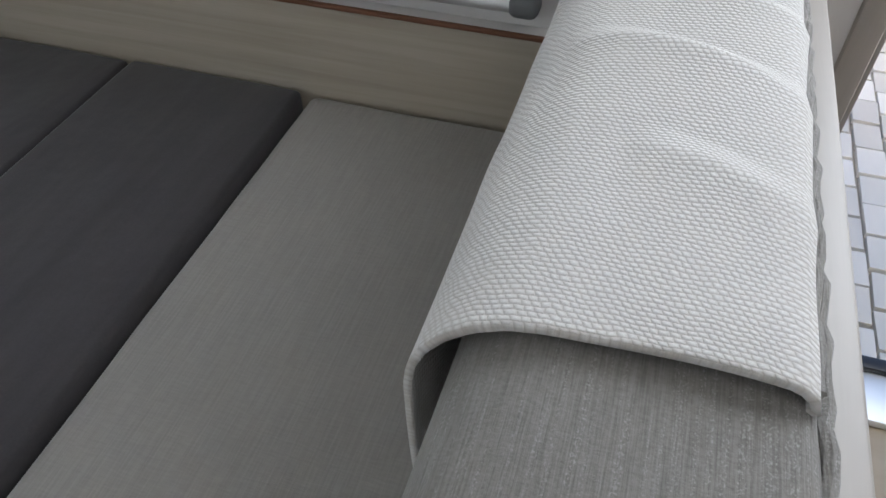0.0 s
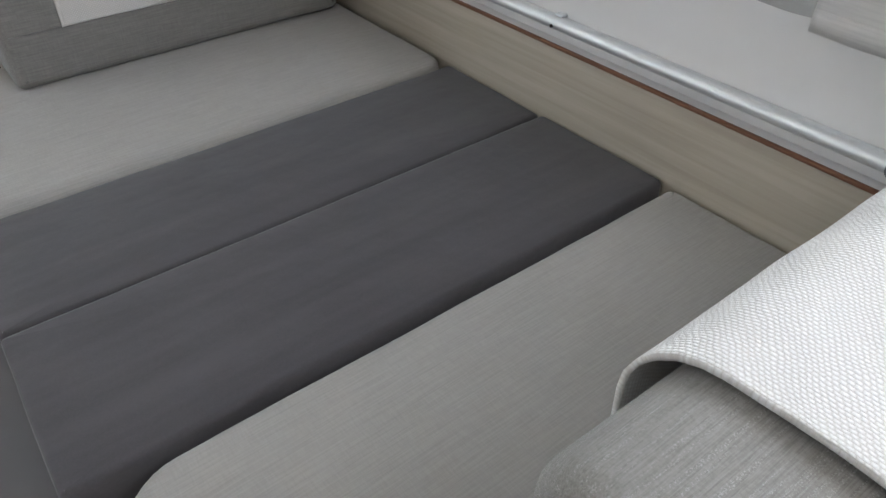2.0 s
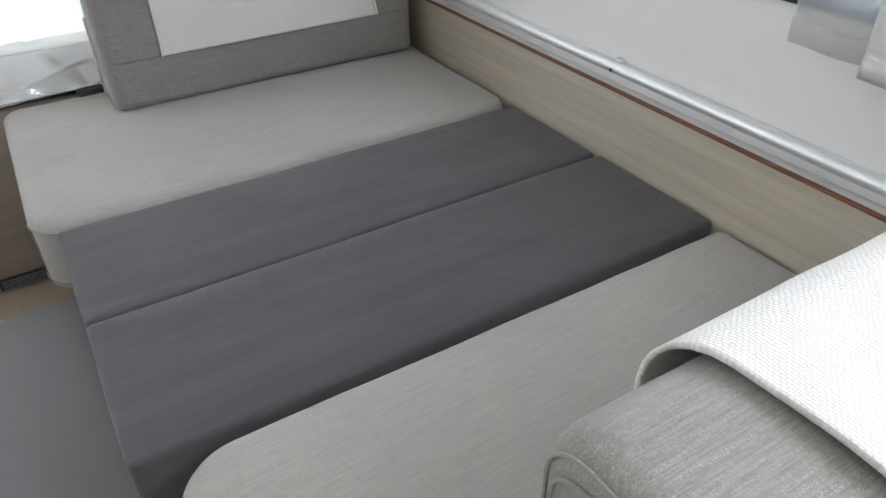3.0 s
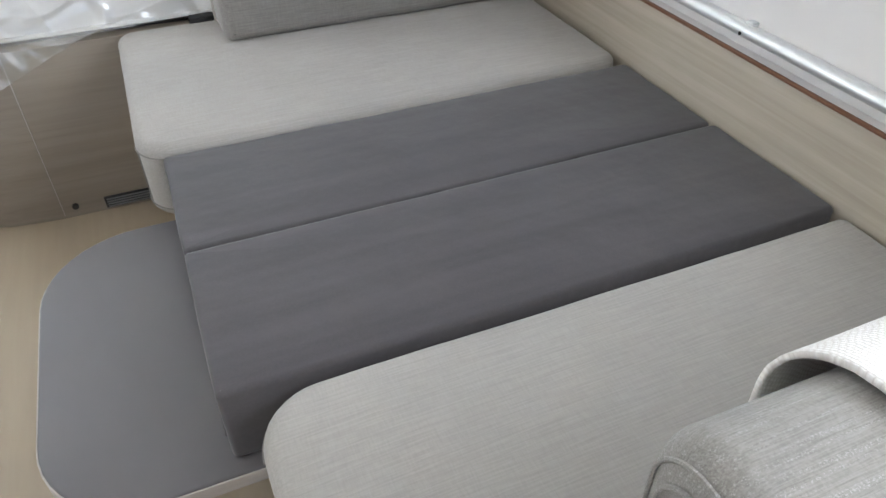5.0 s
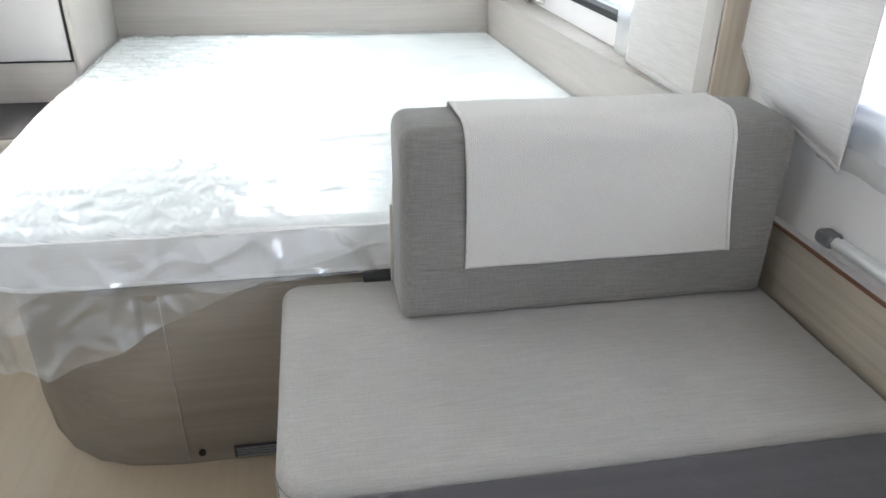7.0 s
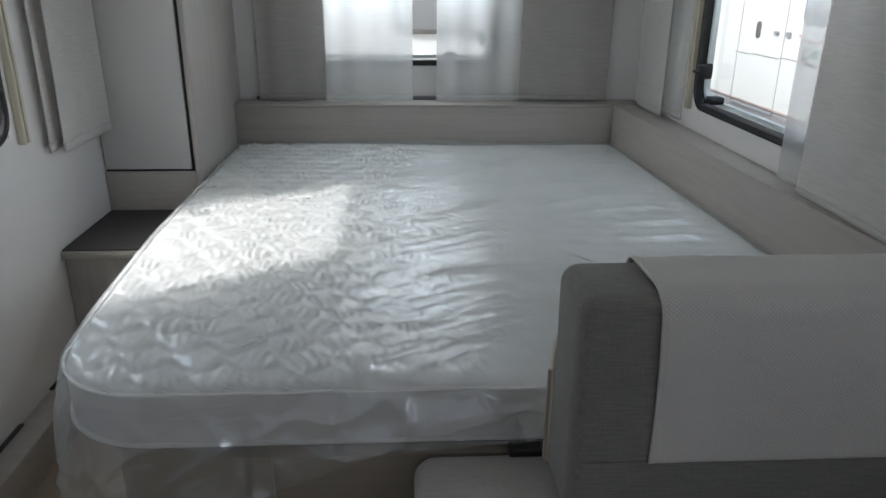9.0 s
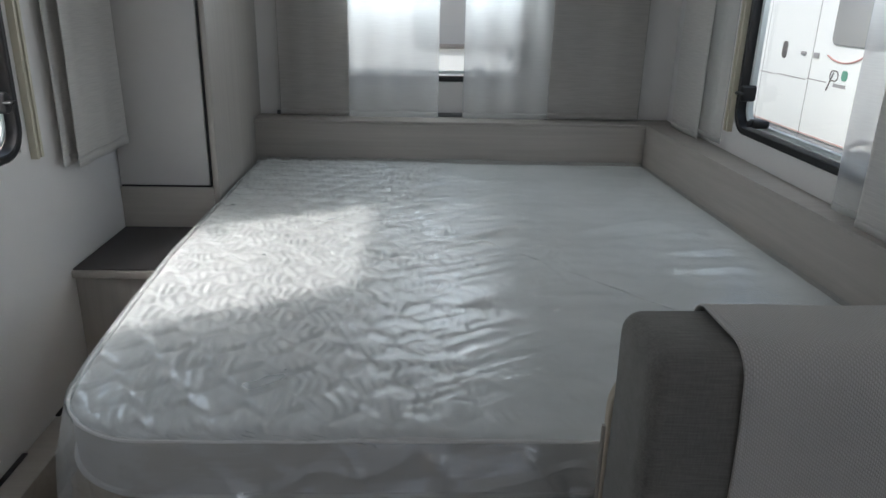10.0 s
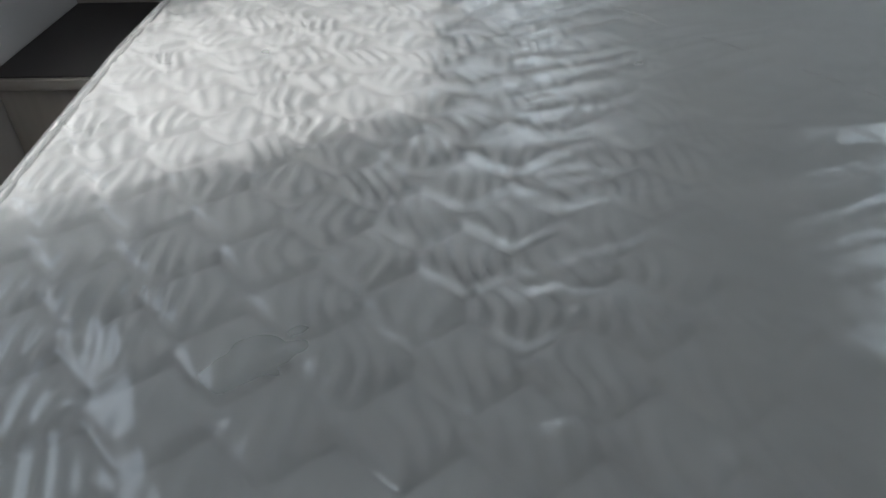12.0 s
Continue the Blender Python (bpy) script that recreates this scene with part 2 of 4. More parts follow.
TYRE = painted("tyre_rubber", (0.03, 0.03, 0.03), 0.8)
GROUND = painted("sandy_joints", (0.55, 0.49, 0.39), 0.95, 0.6, 60)
PAVER = painted("pale_paving_stone", (0.85, 0.80, 0.70), 0.9, 0.6, 70)
oi = PAVER.node_tree.nodes.new("ShaderNodeObjectInfo")
pv = shader(PAVER).inputs["Base Color"]
link(PAVER, mixed(PAVER, pv.links[0].from_socket, ramp(PAVER, oi.outputs["Random"], [(0.0, (0.75, 0.74, 0.72)), (1.0, (1, 1, 1))]), 1.0, "MULTIPLY"), pv)


# ---- building blocks ----
BASE = {}


def thing(name, at, label, category, group="", kind=""):
    ob = new(name)
    ob.empty_display_size = 0.05
    ob.location = at
    BASE[ob.name] = Vector(at)
    return tagged(ob, label, category, group, kind)


def mesh_of(name, bm, mat, smooth=True, angle=40):
    bmesh.ops.recalc_face_normals(bm, faces=bm.faces)
    me = bpy.data.meshes.new(name)
    bm.to_mesh(me)
    bm.free()
    me.materials.append(mat)
    if smooth:
        me.shade_smooth()
        me.set_sharp_from_angle(angle=radians(angle))
    return me


def part(name, bm, mat, parent=None, label="", smooth=True, angle=40):
    ob = new(name, mesh_of(name, bm, mat, smooth, angle))
    if parent:
        ob.parent = parent
        ob.matrix_parent_inverse = Matrix.Translation(-BASE.get(parent.name, Vector()))
    return tagged(ob, label)


def structure(name, bm, mat, label, category="", smooth=True):
    return tagged(part(name, bm, mat, None, "", smooth), label, category, "", "structure")


def joined(*meshes):
    total = bmesh.new()
    for b in meshes:
        me = bpy.data.meshes.new("tmp")
        b.to_mesh(me)
        b.free()
        total.from_mesh(me)
        bpy.data.meshes.remove(me)
    return total


def box(x0, x1, y0, y1, z0, z1, bevel=0.002, segs=2):
    bm = bmesh.new()
    bmesh.ops.create_cube(bm, size=1)
    for v in bm.verts:
        v.co = Vector(((x0 + x1) / 2 + v.co.x * (x1 - x0), (y0 + y1) / 2 + v.co.y * (y1 - y0), (z0 + z1) / 2 + v.co.z * (z1 - z0)))
    if bevel:
        bmesh.ops.bevel(bm, geom=list(bm.edges), offset=min(bevel, 0.45 * min(x1 - x0, y1 - y0, z1 - z0)), segments=segs, profile=0.5, affect="EDGES")
    return bm


def rrect(a0, a1, b0, b1, radii, n=8):
    """Rounded rectangle, counter-clockwise from the corner (a0, b0); radii for (a0,b0), (a1,b0), (a1,b1), (a0,b1)."""
    out = []
    for (ca, cb, start), r in zip(((a0, b0, 180), (a1, b0, 270), (a1, b1, 0), (a0, b1, 90)), radii):
        ma, mb = ca + (r if ca == a0 else -r), cb + (r if cb == b0 else -r)
        for i in range(n + 1):
            t = radians(start + 90 * i / n)
            out.append((ma + r * math.cos(t), mb + r * math.sin(t)))
    return out


def dense(pts, step):
    out = []
    for (a, b), (c, d) in zip(pts, pts[1:] + pts[:1]):
        k = max(1, int(math.hypot(c - a, d - b) / step))
        out += [(a + (c - a) * i / k, b + (d - b) * i / k) for i in range(k)]
    return out


PLAN = Matrix.Identity(4)
UPRIGHT = Matrix(((1, 0, 0, 0), (0, 0, 1, 0), (0, 1, 0, 0), (0, 0, 0, 1)))     # (x, z, depth y)
SIDEWAYS = Matrix(((0, 0, 1, 0), (1, 0, 0, 0), (0, 1, 0, 0), (0, 0, 0, 1)))    # (y, z, depth x)


def pad(outline, c0, c1, r, crown=0.0, lumps=0.0, m=PLAN, step=0.03, rings=7, edge=4, crown_back=0.0):
    """A cushion or slab: an outline with thickness c0..c1, edges rounded by r, faces crowned and slightly lumpy."""
    pts = dense(outline, step)
    n = len(pts)
    mid = Vector((sum(p[0] for p in pts) / n, sum(p[1] for p in pts) / n))
    normals = []
    for i in range(n):
        t = Vector(pts[(i + 1) % n]) - Vector(pts[i - 1])
        normals.append(Vector((-t.y, t.x)).normalized() if t.length > 1e-9 else Vector((0, 0)))
    bm = bmesh.new()

    def ring(inset, scale, c, bulge):
        row = []
        for p, nn in zip(pts, normals):
            q = Vector(p) + nn * inset
            q = mid + (q - mid) * scale
            w = Vector((q.x, q.y, c + bulge))
            if lumps:
                w += noise.noise_vector(w * 7) * lumps + noise.noise_vector(w * 19) * lumps * 0.4
            row.append(bm.verts.new(m @ w))
        return row

    rows = []
    for k in range(rings, 0, -1):
        s = 1 - k / (rings + 0.4)
        rows.append(ring(r, max(s, 0.02), c0, -crown_back * (1 - s ** 2)))
    for k in range(edge + 1):
        t = math.pi / 2 * k / edge
        rows.append(ring(r * (1 - math.sin(t)), 1, c0 + r * (1 - math.cos(t)), 0))
    for k in range(edge + 1):
        t = math.pi / 2 * k / edge
        rows.append(ring(r * (1 - math.cos(t)), 1, c1 - r * (1 - math.sin(t)), 0))
    for k in range(1, rings + 1):
        s = 1 - k / (rings + 0.4)
        rows.append(ring(r, max(s, 0.02), c1, crown * (1 - s ** 2)))
    for a, b in zip(rows, rows[1:]):
        for i in range(n):
            bm.faces.new((a[i], a[(i + 1) % n], b[(i + 1) % n], b[i]))
    bm.faces.new(rows[0][::-1])
    bm.faces.new(rows[-1])
    return bm


def tube(points, r, n=8, closed=False, flat=1.0):
    pts = [Vector(p) for p in points]
    bm, rows = bmesh.new(), []
    for i, p in enumerate(pts):
        a = pts[i - 1] if (i or closed) else p
        b = pts[(i + 1) % len(pts)] if (i < len(pts) - 1 or closed) else p
        t = (b - a).normalized()
        side = t.cross(Vector((0, 0, 1)))
        side = (side if side.length > 0.05 else t.cross(Vector((0, 1, 0)))).normalized()
        up = side.cross(t)
        rows.append([bm.verts.new(p + side * (r * math.cos(2 * math.pi * k / n)) + up * (r * flat * math.sin(2 * math.pi * k / n))) for k in range(n)])
    for a, b in zip(rows, rows[1:] + (rows[:1] if closed else [])):
        for k in range(n):
            bm.faces.new((a[k], a[(k + 1) % n], b[(k + 1) % n], b[k]))
    if not closed:
        bm.faces.new(rows[0][::-1])
        bm.faces.new(rows[-1])
    return bm


def sheet(nu, nv, at, closed=False):
    """A grid surface from a function of (0..1, 0..1) that gives a place and a cloth coordinate in metres."""
    bm = bmesh.new()
    uv = bm.loops.layers.uv.new("uv")
    grid, flat = [], {}
    for j in range(nv + 1):
        row = []
        for i in range(nu + 1):
            place, tex = at(i / nu, j / nv)
            v = bm.verts.new(place)
            flat[v] = tex
            row.append(v)
        grid.append(row)
    for j in range(nv):
        for i in range(nu):
            f = bm.faces.new((grid[j][i], grid[j][i + 1], grid[j + 1][i + 1], grid[j + 1][i]))
            for loop in f.loops:
                loop[uv].uv = flat[loop.vert]
    return bm


def thick(ob, depth, offset=0.0):
    s = ob.modifiers.new("thickness", "SOLIDIFY")
    s.thickness, s.offset = depth, offset
    return ob


def panel_with_holes(u0, u1, v0, v1, c0, c1, holes, m):
    """A wall slab with rectangular openings right through it."""
    us = sorted({u0, u1, *[h[0] for h in holes], *[h[1] for h in holes]})
    vs = sorted({v0, v1, *[h[2] for h in holes], *[h[3] for h in holes]})
    bm = bmesh.new()
    solid = lambda a, b: u0 < a < u1 and v0 < b < v1 and not any(h[0] < a < h[1] and h[2] < b < h[3] for h in holes)
    verts = {}

    def vert(a, b, c):
        if (a, b, c) not in verts:
            verts[a, b, c] = bm.verts.new(m @ Vector((a, b, c)))
        return verts[a, b, c]

    for i, (a, b) in enumerate(zip(us, us[1:])):
        for j, (p, q) in enumerate(zip(vs, vs[1:])):
            if not solid((a + b) / 2, (p + q) / 2):
                continue
            for c in (c0, c1):
                bm.faces.new([vert(x, y, c) for x, y in ((a, p), (b, p), (b, q), (a, q))])
            left = us[i - 1] if i else a - 1
            right = us[i + 2] if i + 2 < len(us) else b + 1
            low = vs[j - 1] if j else p - 1
            high = vs[j + 2] if j + 2 < len(vs) else q + 1
            if not solid((left + a) / 2, (p + q) / 2):
                bm.faces.new([vert(a, p, c0), vert(a, q, c0), vert(a, q, c1), vert(a, p, c1)])
            if not solid((b + right) / 2, (p + q) / 2):
                bm.faces.new([vert(b, p, c0), vert(b, q, c0), vert(b, q, c1), vert(b, p, c1)])
            if not solid((a + b) / 2, (low + p) / 2):
                bm.faces.new([vert(a, p, c0), vert(b, p, c0), vert(b, p, c1), vert(a, p, c1)])
            if not solid((a + b) / 2, (q + high) / 2):
                bm.faces.new([vert(a, q, c0), vert(b, q, c0), vert(b, q, c1), vert(a, q, c1)])
    return bm


def ring_frame(outline, width, c0, c1, m, r=0.004):
    """A rounded frame profile round an outline; width goes inwards."""
    pts = dense(outline, 0.04)
    n = len(pts)
    bm, rows = bmesh.new(), []
    for inset, c in ((0, c0), (0, c1 - r), (r, c1), (width - r, c1), (width, c1 - r), (width, c0)):
        row = []
        for i in range(n):
            t = Vector(pts[(i + 1) % n]) - Vector(pts[i - 1])
            q = Vector(pts[i]) + Vector((-t.y, t.x)).normalized() * inset
            row.append(bm.verts.new(m @ Vector((q.x, q.y, c))))
        rows.append(row)
    for a, b in zip(rows, rows[1:] + rows[:1]):
        for i in range(n):
            bm.faces.new((a[i], a[(i + 1) % n], b[(i + 1) % n], b[i]))
    return bm


# ---- the shell of the caravan ----
XR, XL, YR, YF, TOP = 0.03, -2.14, 3.16, -3.2, 1.95
WIN_BED = (1.42, 2.44, 0.875, 1.50)
WIN_DIN = (-0.62, 0.92, 0.872, 1.50)
WIN_LEFT = (1.05, 1.825, 0.88, 1.534)
# Unseen opening, added for the left fill lamp.
FILL_HOLE_LEFT = (-0.6, 0.4, 1.0, 1.5)
WIN_REAR = (-1.48, -0.64, 0.945, 1.50)
# Unseen front opening, added so that more daylight reaches the dinette.
WIN_ADDED = (-1.75, -0.35, 0.90, 1.50)
ENTRY = (-1.66, -1.045, 0.0, 1.85)
structure("floor", box(XL - 0.03, XR + 0.03, YF, YR, -0.05, 0.0, 0), FLOOR, "pale beige wood-look vinyl floor with fine grain", "floor", False)
structure("ceiling", panel_with_holes(XL - 0.03, XR + 0.03, YF, YR, TOP, TOP + 0.04, [FILL_HOLE_A, FILL_HOLE_B], PLAN), WALL, "plain white caravan ceiling with two added lamp openings", "ceiling", False)
# Added lids stop the sun above the lamp openings.
for fill_hole in (FILL_HOLE_A, FILL_HOLE_B):
    structure("sun_stop_lid", pad(rrect(fill_hole[0] - 0.05, fill_hole[1] + 0.05, fill_hole[2] - 0.05, fill_hole[3] + 0.05, (0.06,) * 4), TOP + 0.042, TOP + 0.10, 0.02, 0.02, step=0.1, rings=3), WALL, "added white lid that keeps the sun out of a lamp opening", "rooflight")
structure("wall_right", panel_with_holes(YF, YR, 0.0, TOP, XR, XR + 0.03, [WIN_BED, WIN_DIN, ENTRY], SIDEWAYS), WALL, "white side wall panel with windows and an entrance", "wall", False)
structure("wall_left", panel_with_holes(YF, YR, 0.0, TOP, XL - 0.03, XL, [WIN_LEFT, FILL_HOLE_LEFT], SIDEWAYS), WALL, "white side wall panel with a window and an added lamp opening", "wall", False)
structure("wall_rear", panel_with_holes(XL - 0.03, XR + 0.03, 0.0, TOP, YR, YR + 0.03, [WIN_REAR], UPRIGHT), WALL, "white rear wall with a curtained window", "wall", False)
structure("wall_front", panel_with_holes(XL - 0.03, XR + 0.03, 0.0, TOP, YF - 0.03, YF, [WIN_ADDED], UPRIGHT), WALL, "plain white front wall with a wide added window", "wall", False)


def caravan_window(name, hole, m, inner, outer, label, latches=()):
    """An opening acrylic window: black rubber frame, pale inner lip, pane and latches. inner: the wall's room face, outer: its outside."""
    w = thing(name, m @ Vector((hole[0], hole[2], inner)), label, "window", "", "structure")
    into = 1 if outer > inner else -1
    out = rrect(*hole, (0.075,) * 4, 8)
    part("frame", ring_frame(rrect(hole[0] - 0.012, hole[1] + 0.012, hole[2] - 0.012, hole[3] + 0.012, (0.085,) * 4), 0.022, inner + 0.026 * into, inner - 0.008 * into, m), RUBBER, w, "black rubber window frame")
    part("inner_lip", ring_frame(rrect(hole[0] + 0.016, hole[1] - 0.016, hole[2] + 0.016, hole[3] - 0.016, (0.065,) * 4), 0.016, outer + 0.004 * into, outer - 0.012 * into, m), CAMPER, w, "pale acrylic edge")
    pane = part("pane", pad(rrect(hole[0] + 0.01, hole[1] - 0.01, hole[2] + 0.01, hole[3] - 0.01, (0.07,) * 4), min(outer, outer + 0.004 * into), max(outer, outer + 0.004 * into), 0.001, m=m, rings=1, edge=1), GLASS, w, "clear acrylic pane")
    pane.visible_shadow = False
    for u, v, upright in latches:
        du, dv = (0.013, 0.027) if upright else (0.027, 0.013)
        body = pad(rrect(u - du, u + du, v - dv, v + dv, (0.01,) * 4, 4), min(inner - 0.03 * into, inner + 0.02 * into), max(inner - 0.03 * into, inner + 0.02 * into), 0.006, m=m, rings=1, edge=2)
        knob = pad(rrect(u - dv * 0.5, u + dv * 0.5, v - du * 0.4, v + du * 0.4, (0.006,) * 4, 3), min(inner - 0.046 * into, inner - 0.02 * into), max(inner - 0.046 * into, inner - 0.02 * into), 0.004, m=m, rings=1, edge=2)
        part("latch", joined(body, knob), SHADOW_BLACK, w, "black plastic latch")
    return w


caravan_window("window_1", WIN_BED, SIDEWAYS, XR, XR + 0.03, "clear side window with black rubber frame beside the bed", [(2.385, 1.0, True), (2.27, 0.915, False)])
caravan_window("window_2", WIN_DIN, SIDEWAYS, XR, XR + 0.03, "side window with black rubber frame behind dinette curtains")
caravan_window("window_3", WIN_LEFT, SIDEWAYS, XL, XL - 0.03, "small side window with black rubber frame opposite the bed", [(1.75, 1.02, True)])
caravan_window("window_4", WIN_REAR, UPRIGHT, YR, YR + 0.03, "rear window behind sheer curtains, black rubber frame", [(-0.84, 0.98, False), (-0.70, 1.05, True)])
# Added window in the unseen front wall.
caravan_window("added_window_5", WIN_ADDED, UPRIGHT, YF, YF - 0.03, "wide unseen front window added to let daylight in, black rubber frame")

# Added slab closes the lamp opening against the sun.
structure("fill_hole_cover", pad(rrect(-0.66, 0.46, 0.94, 1.56, (0.06,) * 4), XL - 0.06, XL - 0.032, 0.006, m=SIDEWAYS, rings=1), WALL, "added pale cover keeping the sun out of the left lamp opening", "window")

entry = thing("door_1", (XR, -1.35, 0), "open entrance with grey jamb and pale sill", "doorway", "", "structure")
part("jamb", joined(box(XR - 0.012, XR + 0.06, -1.045, -1.012, 0.0, 1.88, 0.006), box(XR + 0.02, XR + 0.075, -1.06, -1.04, 0.0, 1.88, 0.004)), GREY_OAK, entry, "grey door jamb")
part("jamb", box(XR - 0.012, XR + 0.06, -1.69, -1.66, 0.0, 1.88, 0.006), GREY_OAK, entry, "grey door jamb")
part("sill", box(-0.01, XR + 0.09, -1.66, -1.06, 0.0, 0.02, 0.006), ALU, entry, "pale metal door sill")
part("seal", box(XR + 0.062, XR + 0.09, -1.66, -1.06, 0.021, 0.034, 0.004), RUBBER, entry, "black door seal")

# ---- dinette ----
board = thing("wall_board", (0.015, 0, 0), "pale oak wall board with brown edging along the dinette seats", "wall panel", "", "structure")
part("panel", box(0.0, XR, -0.914, 0.866, 0.0, 0.6195, 0.002), OAK, board, "pale oak panel with straight grain")
part("top_ledge", box(0.0065, XR - 0.0005, -0.914, 0.866, 0.6198, 0.6235, 0.001), WALL, board, "pale ledge behind the edging")
part("edging", box(-0.003, 0.006, -0.914, 0.866, 0.6198, 0.6258, 0.002), BROWN_EDGE, board, "brown edging strip")

rail = thing("table_rail", (0.02, 0, 0.66), "brushed aluminium table rail fixed to the wall", "rail")
part("bar", tube([(0.012, -0.62, 0.6605), (0.012, 0.0, 0.6605), (0.012, 0.645, 0.6605)], 0.0118, 18), ALU, rail, "round aluminium bar")
part("back_plate", box(0.019, 0.0297, -0.60, 0.63, 0.652, 0.669, 0.003), ALU, rail, "flat aluminium back plate")
for y, s in ((-0.655, -1), (0.655, 1)):
    part("end_cap", pad(rrect(min(y, y - 0.05 * s), max(y, y - 0.04 * s), 0.646, 0.675, (0.012,) * 4, 6), -0.003, 0.0295, 0.009, m=SIDEWAYS, rings=2), CAP, rail, "grey plastic end cap")
part("bracket", pad(rrect(-0.012, 0.008, 0.669, 0.677, (0.004,) * 4, 4), 0.014, 0.0295, 0.003, m=SIDEWAYS, rings=1), ALU, rail, "small grey bracket")
part("screw", tube([(-0.001, 0.0, 0.6575), (0.004, 0.0, 0.6575)], 0.0035, 8), SHADOW_BLACK, rail)


def bench(y0, y1, x0, top, near, label):
    """A bench: box base of pale oak and a thick seat cushion with stitched corners."""
    b = thing("bench_seat", (x0 / 2, (y0 + y1) / 2, 0), label, "bench", "dinette benches")
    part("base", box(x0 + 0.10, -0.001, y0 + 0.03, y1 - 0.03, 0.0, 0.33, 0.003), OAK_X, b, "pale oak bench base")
    radii = (0.03, 0.02, 0.02, 0.085) if near else (0.07, 0.04, 0.02, 0.045)
    part("cushion", pad(rrect(x0, -0.003 if near else -0.014, y0, y1, radii), 0.331, top - 0.006, 0.022, 0.008, 0.0012, step=0.02, rings=9), SEAT, b, "grey-beige woven seat cushion")
    r = 0.085 if near else 0.07
    cx, cy, turn = x0 + r, (y1 - r if near else y0 + r), (90 if near else 180)
    arc = [radians(turn + 9 * k) for k in range(11)]
    for z in (top - 0.031, 0.353):
        part("seam", tube([(cx + (r + 0.0006) * math.cos(t), cy + (r + 0.0006) * math.sin(t), z) for t in arc], 0.0016, 6), SEAT_BACK, b, "stitched corner seam")
    for t in (arc[2], arc[8]):
        part("seam", tube([(cx + (r + 0.0006) * math.cos(t), cy + (r + 0.0006) * math.sin(t), 0.353 + (top - 0.384) * k / 4) for k in range(5)], 0.0016, 6), SEAT_BACK, b, "stitched corner seam")
    return b


bench(-0.905, -0.318, -0.965, 0.486, True, "grey-beige upholstered bench seat on a pale oak base")
bench(0.304, 0.905, -1.045, 0.497, False, "grey-beige upholstered bench seat beside the bed end")

table = thing("dinette_table", (-0.6, 0, 0), "grey laminate dinette table lowered between the benches", "table")
part("tabletop", pad(rrect(-1.247, -0.002, -0.327, 0.285, (0.15, 0.02, 0.02, 0.17), 10), 0.322, 0.348, 0.004, step=0.04, rings=2), TABLE, table, "grey laminate tabletop")
part("edge_band", ring_frame(rrect(-1.249, -0.001, -0.329, 0.287, (0.152, 0.02, 0.02, 0.172), 10), 0.004, 0.323, 0.345, PLAN, 0.001), GREY_OAK_X, table, "pale edge band")
part("leg", tube([(-0.62, 0, 0.0), (-0.62, 0, 0.321)], 0.03, 20), ALU, table, "aluminium column leg")
part("foot", pad(rrect(-0.80, -0.44, -0.16, 0.16, (0.05,) * 4), 0.0, 0.018, 0.006, rings=2), ALU, table)

for y0, y1, z1 in ((0.004, 0.303, 0.478), (-0.305, -0.001, 0.482)):
    c = thing("bed_cushion", (-0.5, (y0 + y1) / 2, 0.35), "slate-grey filler cushion lying across the lowered table", "cushion", "filler cushions")
    part("body", pad(rrect(-1.002, -0.004, y0, y1, (0.008, 0.012, 0.012, 0.008), 3), 0.349, z1 - 0.002, 0.009, 0.003, 0.0014, step=0.02, rings=7), DARK, c, "smooth slate-grey cover")
    part("zip_seam", tube([(-1.0025, y0 + 0.01, 0.395), (-1.004, (y0 + y1) / 2, 0.395), (-1.0025, y1 - 0.01, 0.395)], 0.002, 6), DARK, c)


def backrest(x0, x1, y0, y1, z0, z1, mat, front, seam_z, label):
    """An upright seat back: a thick cushion with rounded edges and stitched seams on its front."""
    b = thing("backrest_cushion", ((x0 + x1) / 2, (y0 + y1) / 2, z0), label, "cushion", "backrest cushions")
    part("body", pad(rrect(x0, x1, z0, z1, (0.02, 0.02, 0.055, 0.03), 6), y0, y1, 0.024, 0.004, 0.0014, m=UPRIGHT, step=0.02, rings=7, crown_back=0.004), mat, b, "grey woven upholstery")
    ys = y0 - 0.001 if front < 0 else y1 + 0.001
    part("seam", tube([(x0 + 0.02 + (x1 - x0 - 0.04) * k / 12, ys + front * 0.002, seam_z) for k in range(13)], 0.0014, 6), mat, b, "stitched cross seam")
    for x in (x0 + 0.004,):
        for yy in (y0 + 0.018, y1 - 0.018):
            part("seam", tube([(x, yy, z0 + 0.03 + (z1 - z0 - 0.06) * k / 8) for k in range(9)], 0.0018, 6), mat, b, "edge seam")
    return b


backrest(-0.812, -0.045, 0.706, 0.862, 0.4965, 0.885, SEAT_BACK, -1, 0.612, "grey upholstered backrest standing on the bench beside the bed")
near_back = thing("backrest_cushion", (-0.39, -0.81, 0.49), "grey woven backrest cushion with a folded cover over it", "cushion", "backrest cushions")
near_shape = rrect(-0.905, -0.736, 0.492, 0.842, (0.02, 0.03, 0.050, 0.022), 8)
part("body", pad(near_shape, -0.753, -0.012, 0.03, 0.002, 0.0012, m=SIDEWAYS, step=0.012, rings=5, edge=5, crown_back=0.006), NEAR_BACK, near_back, "coarse grey woven upholstery")
part("piping", tube([(-0.738 + 0.718 * k / 60, -0.9045 + 0.0015 * math.sin(k * 2.3), 0.830 + 0.0015 * math.sin(k * 1.7)) for k in range(61)], 0.0045, 8), NEAR_BACK, near_back, "corded edge piping")
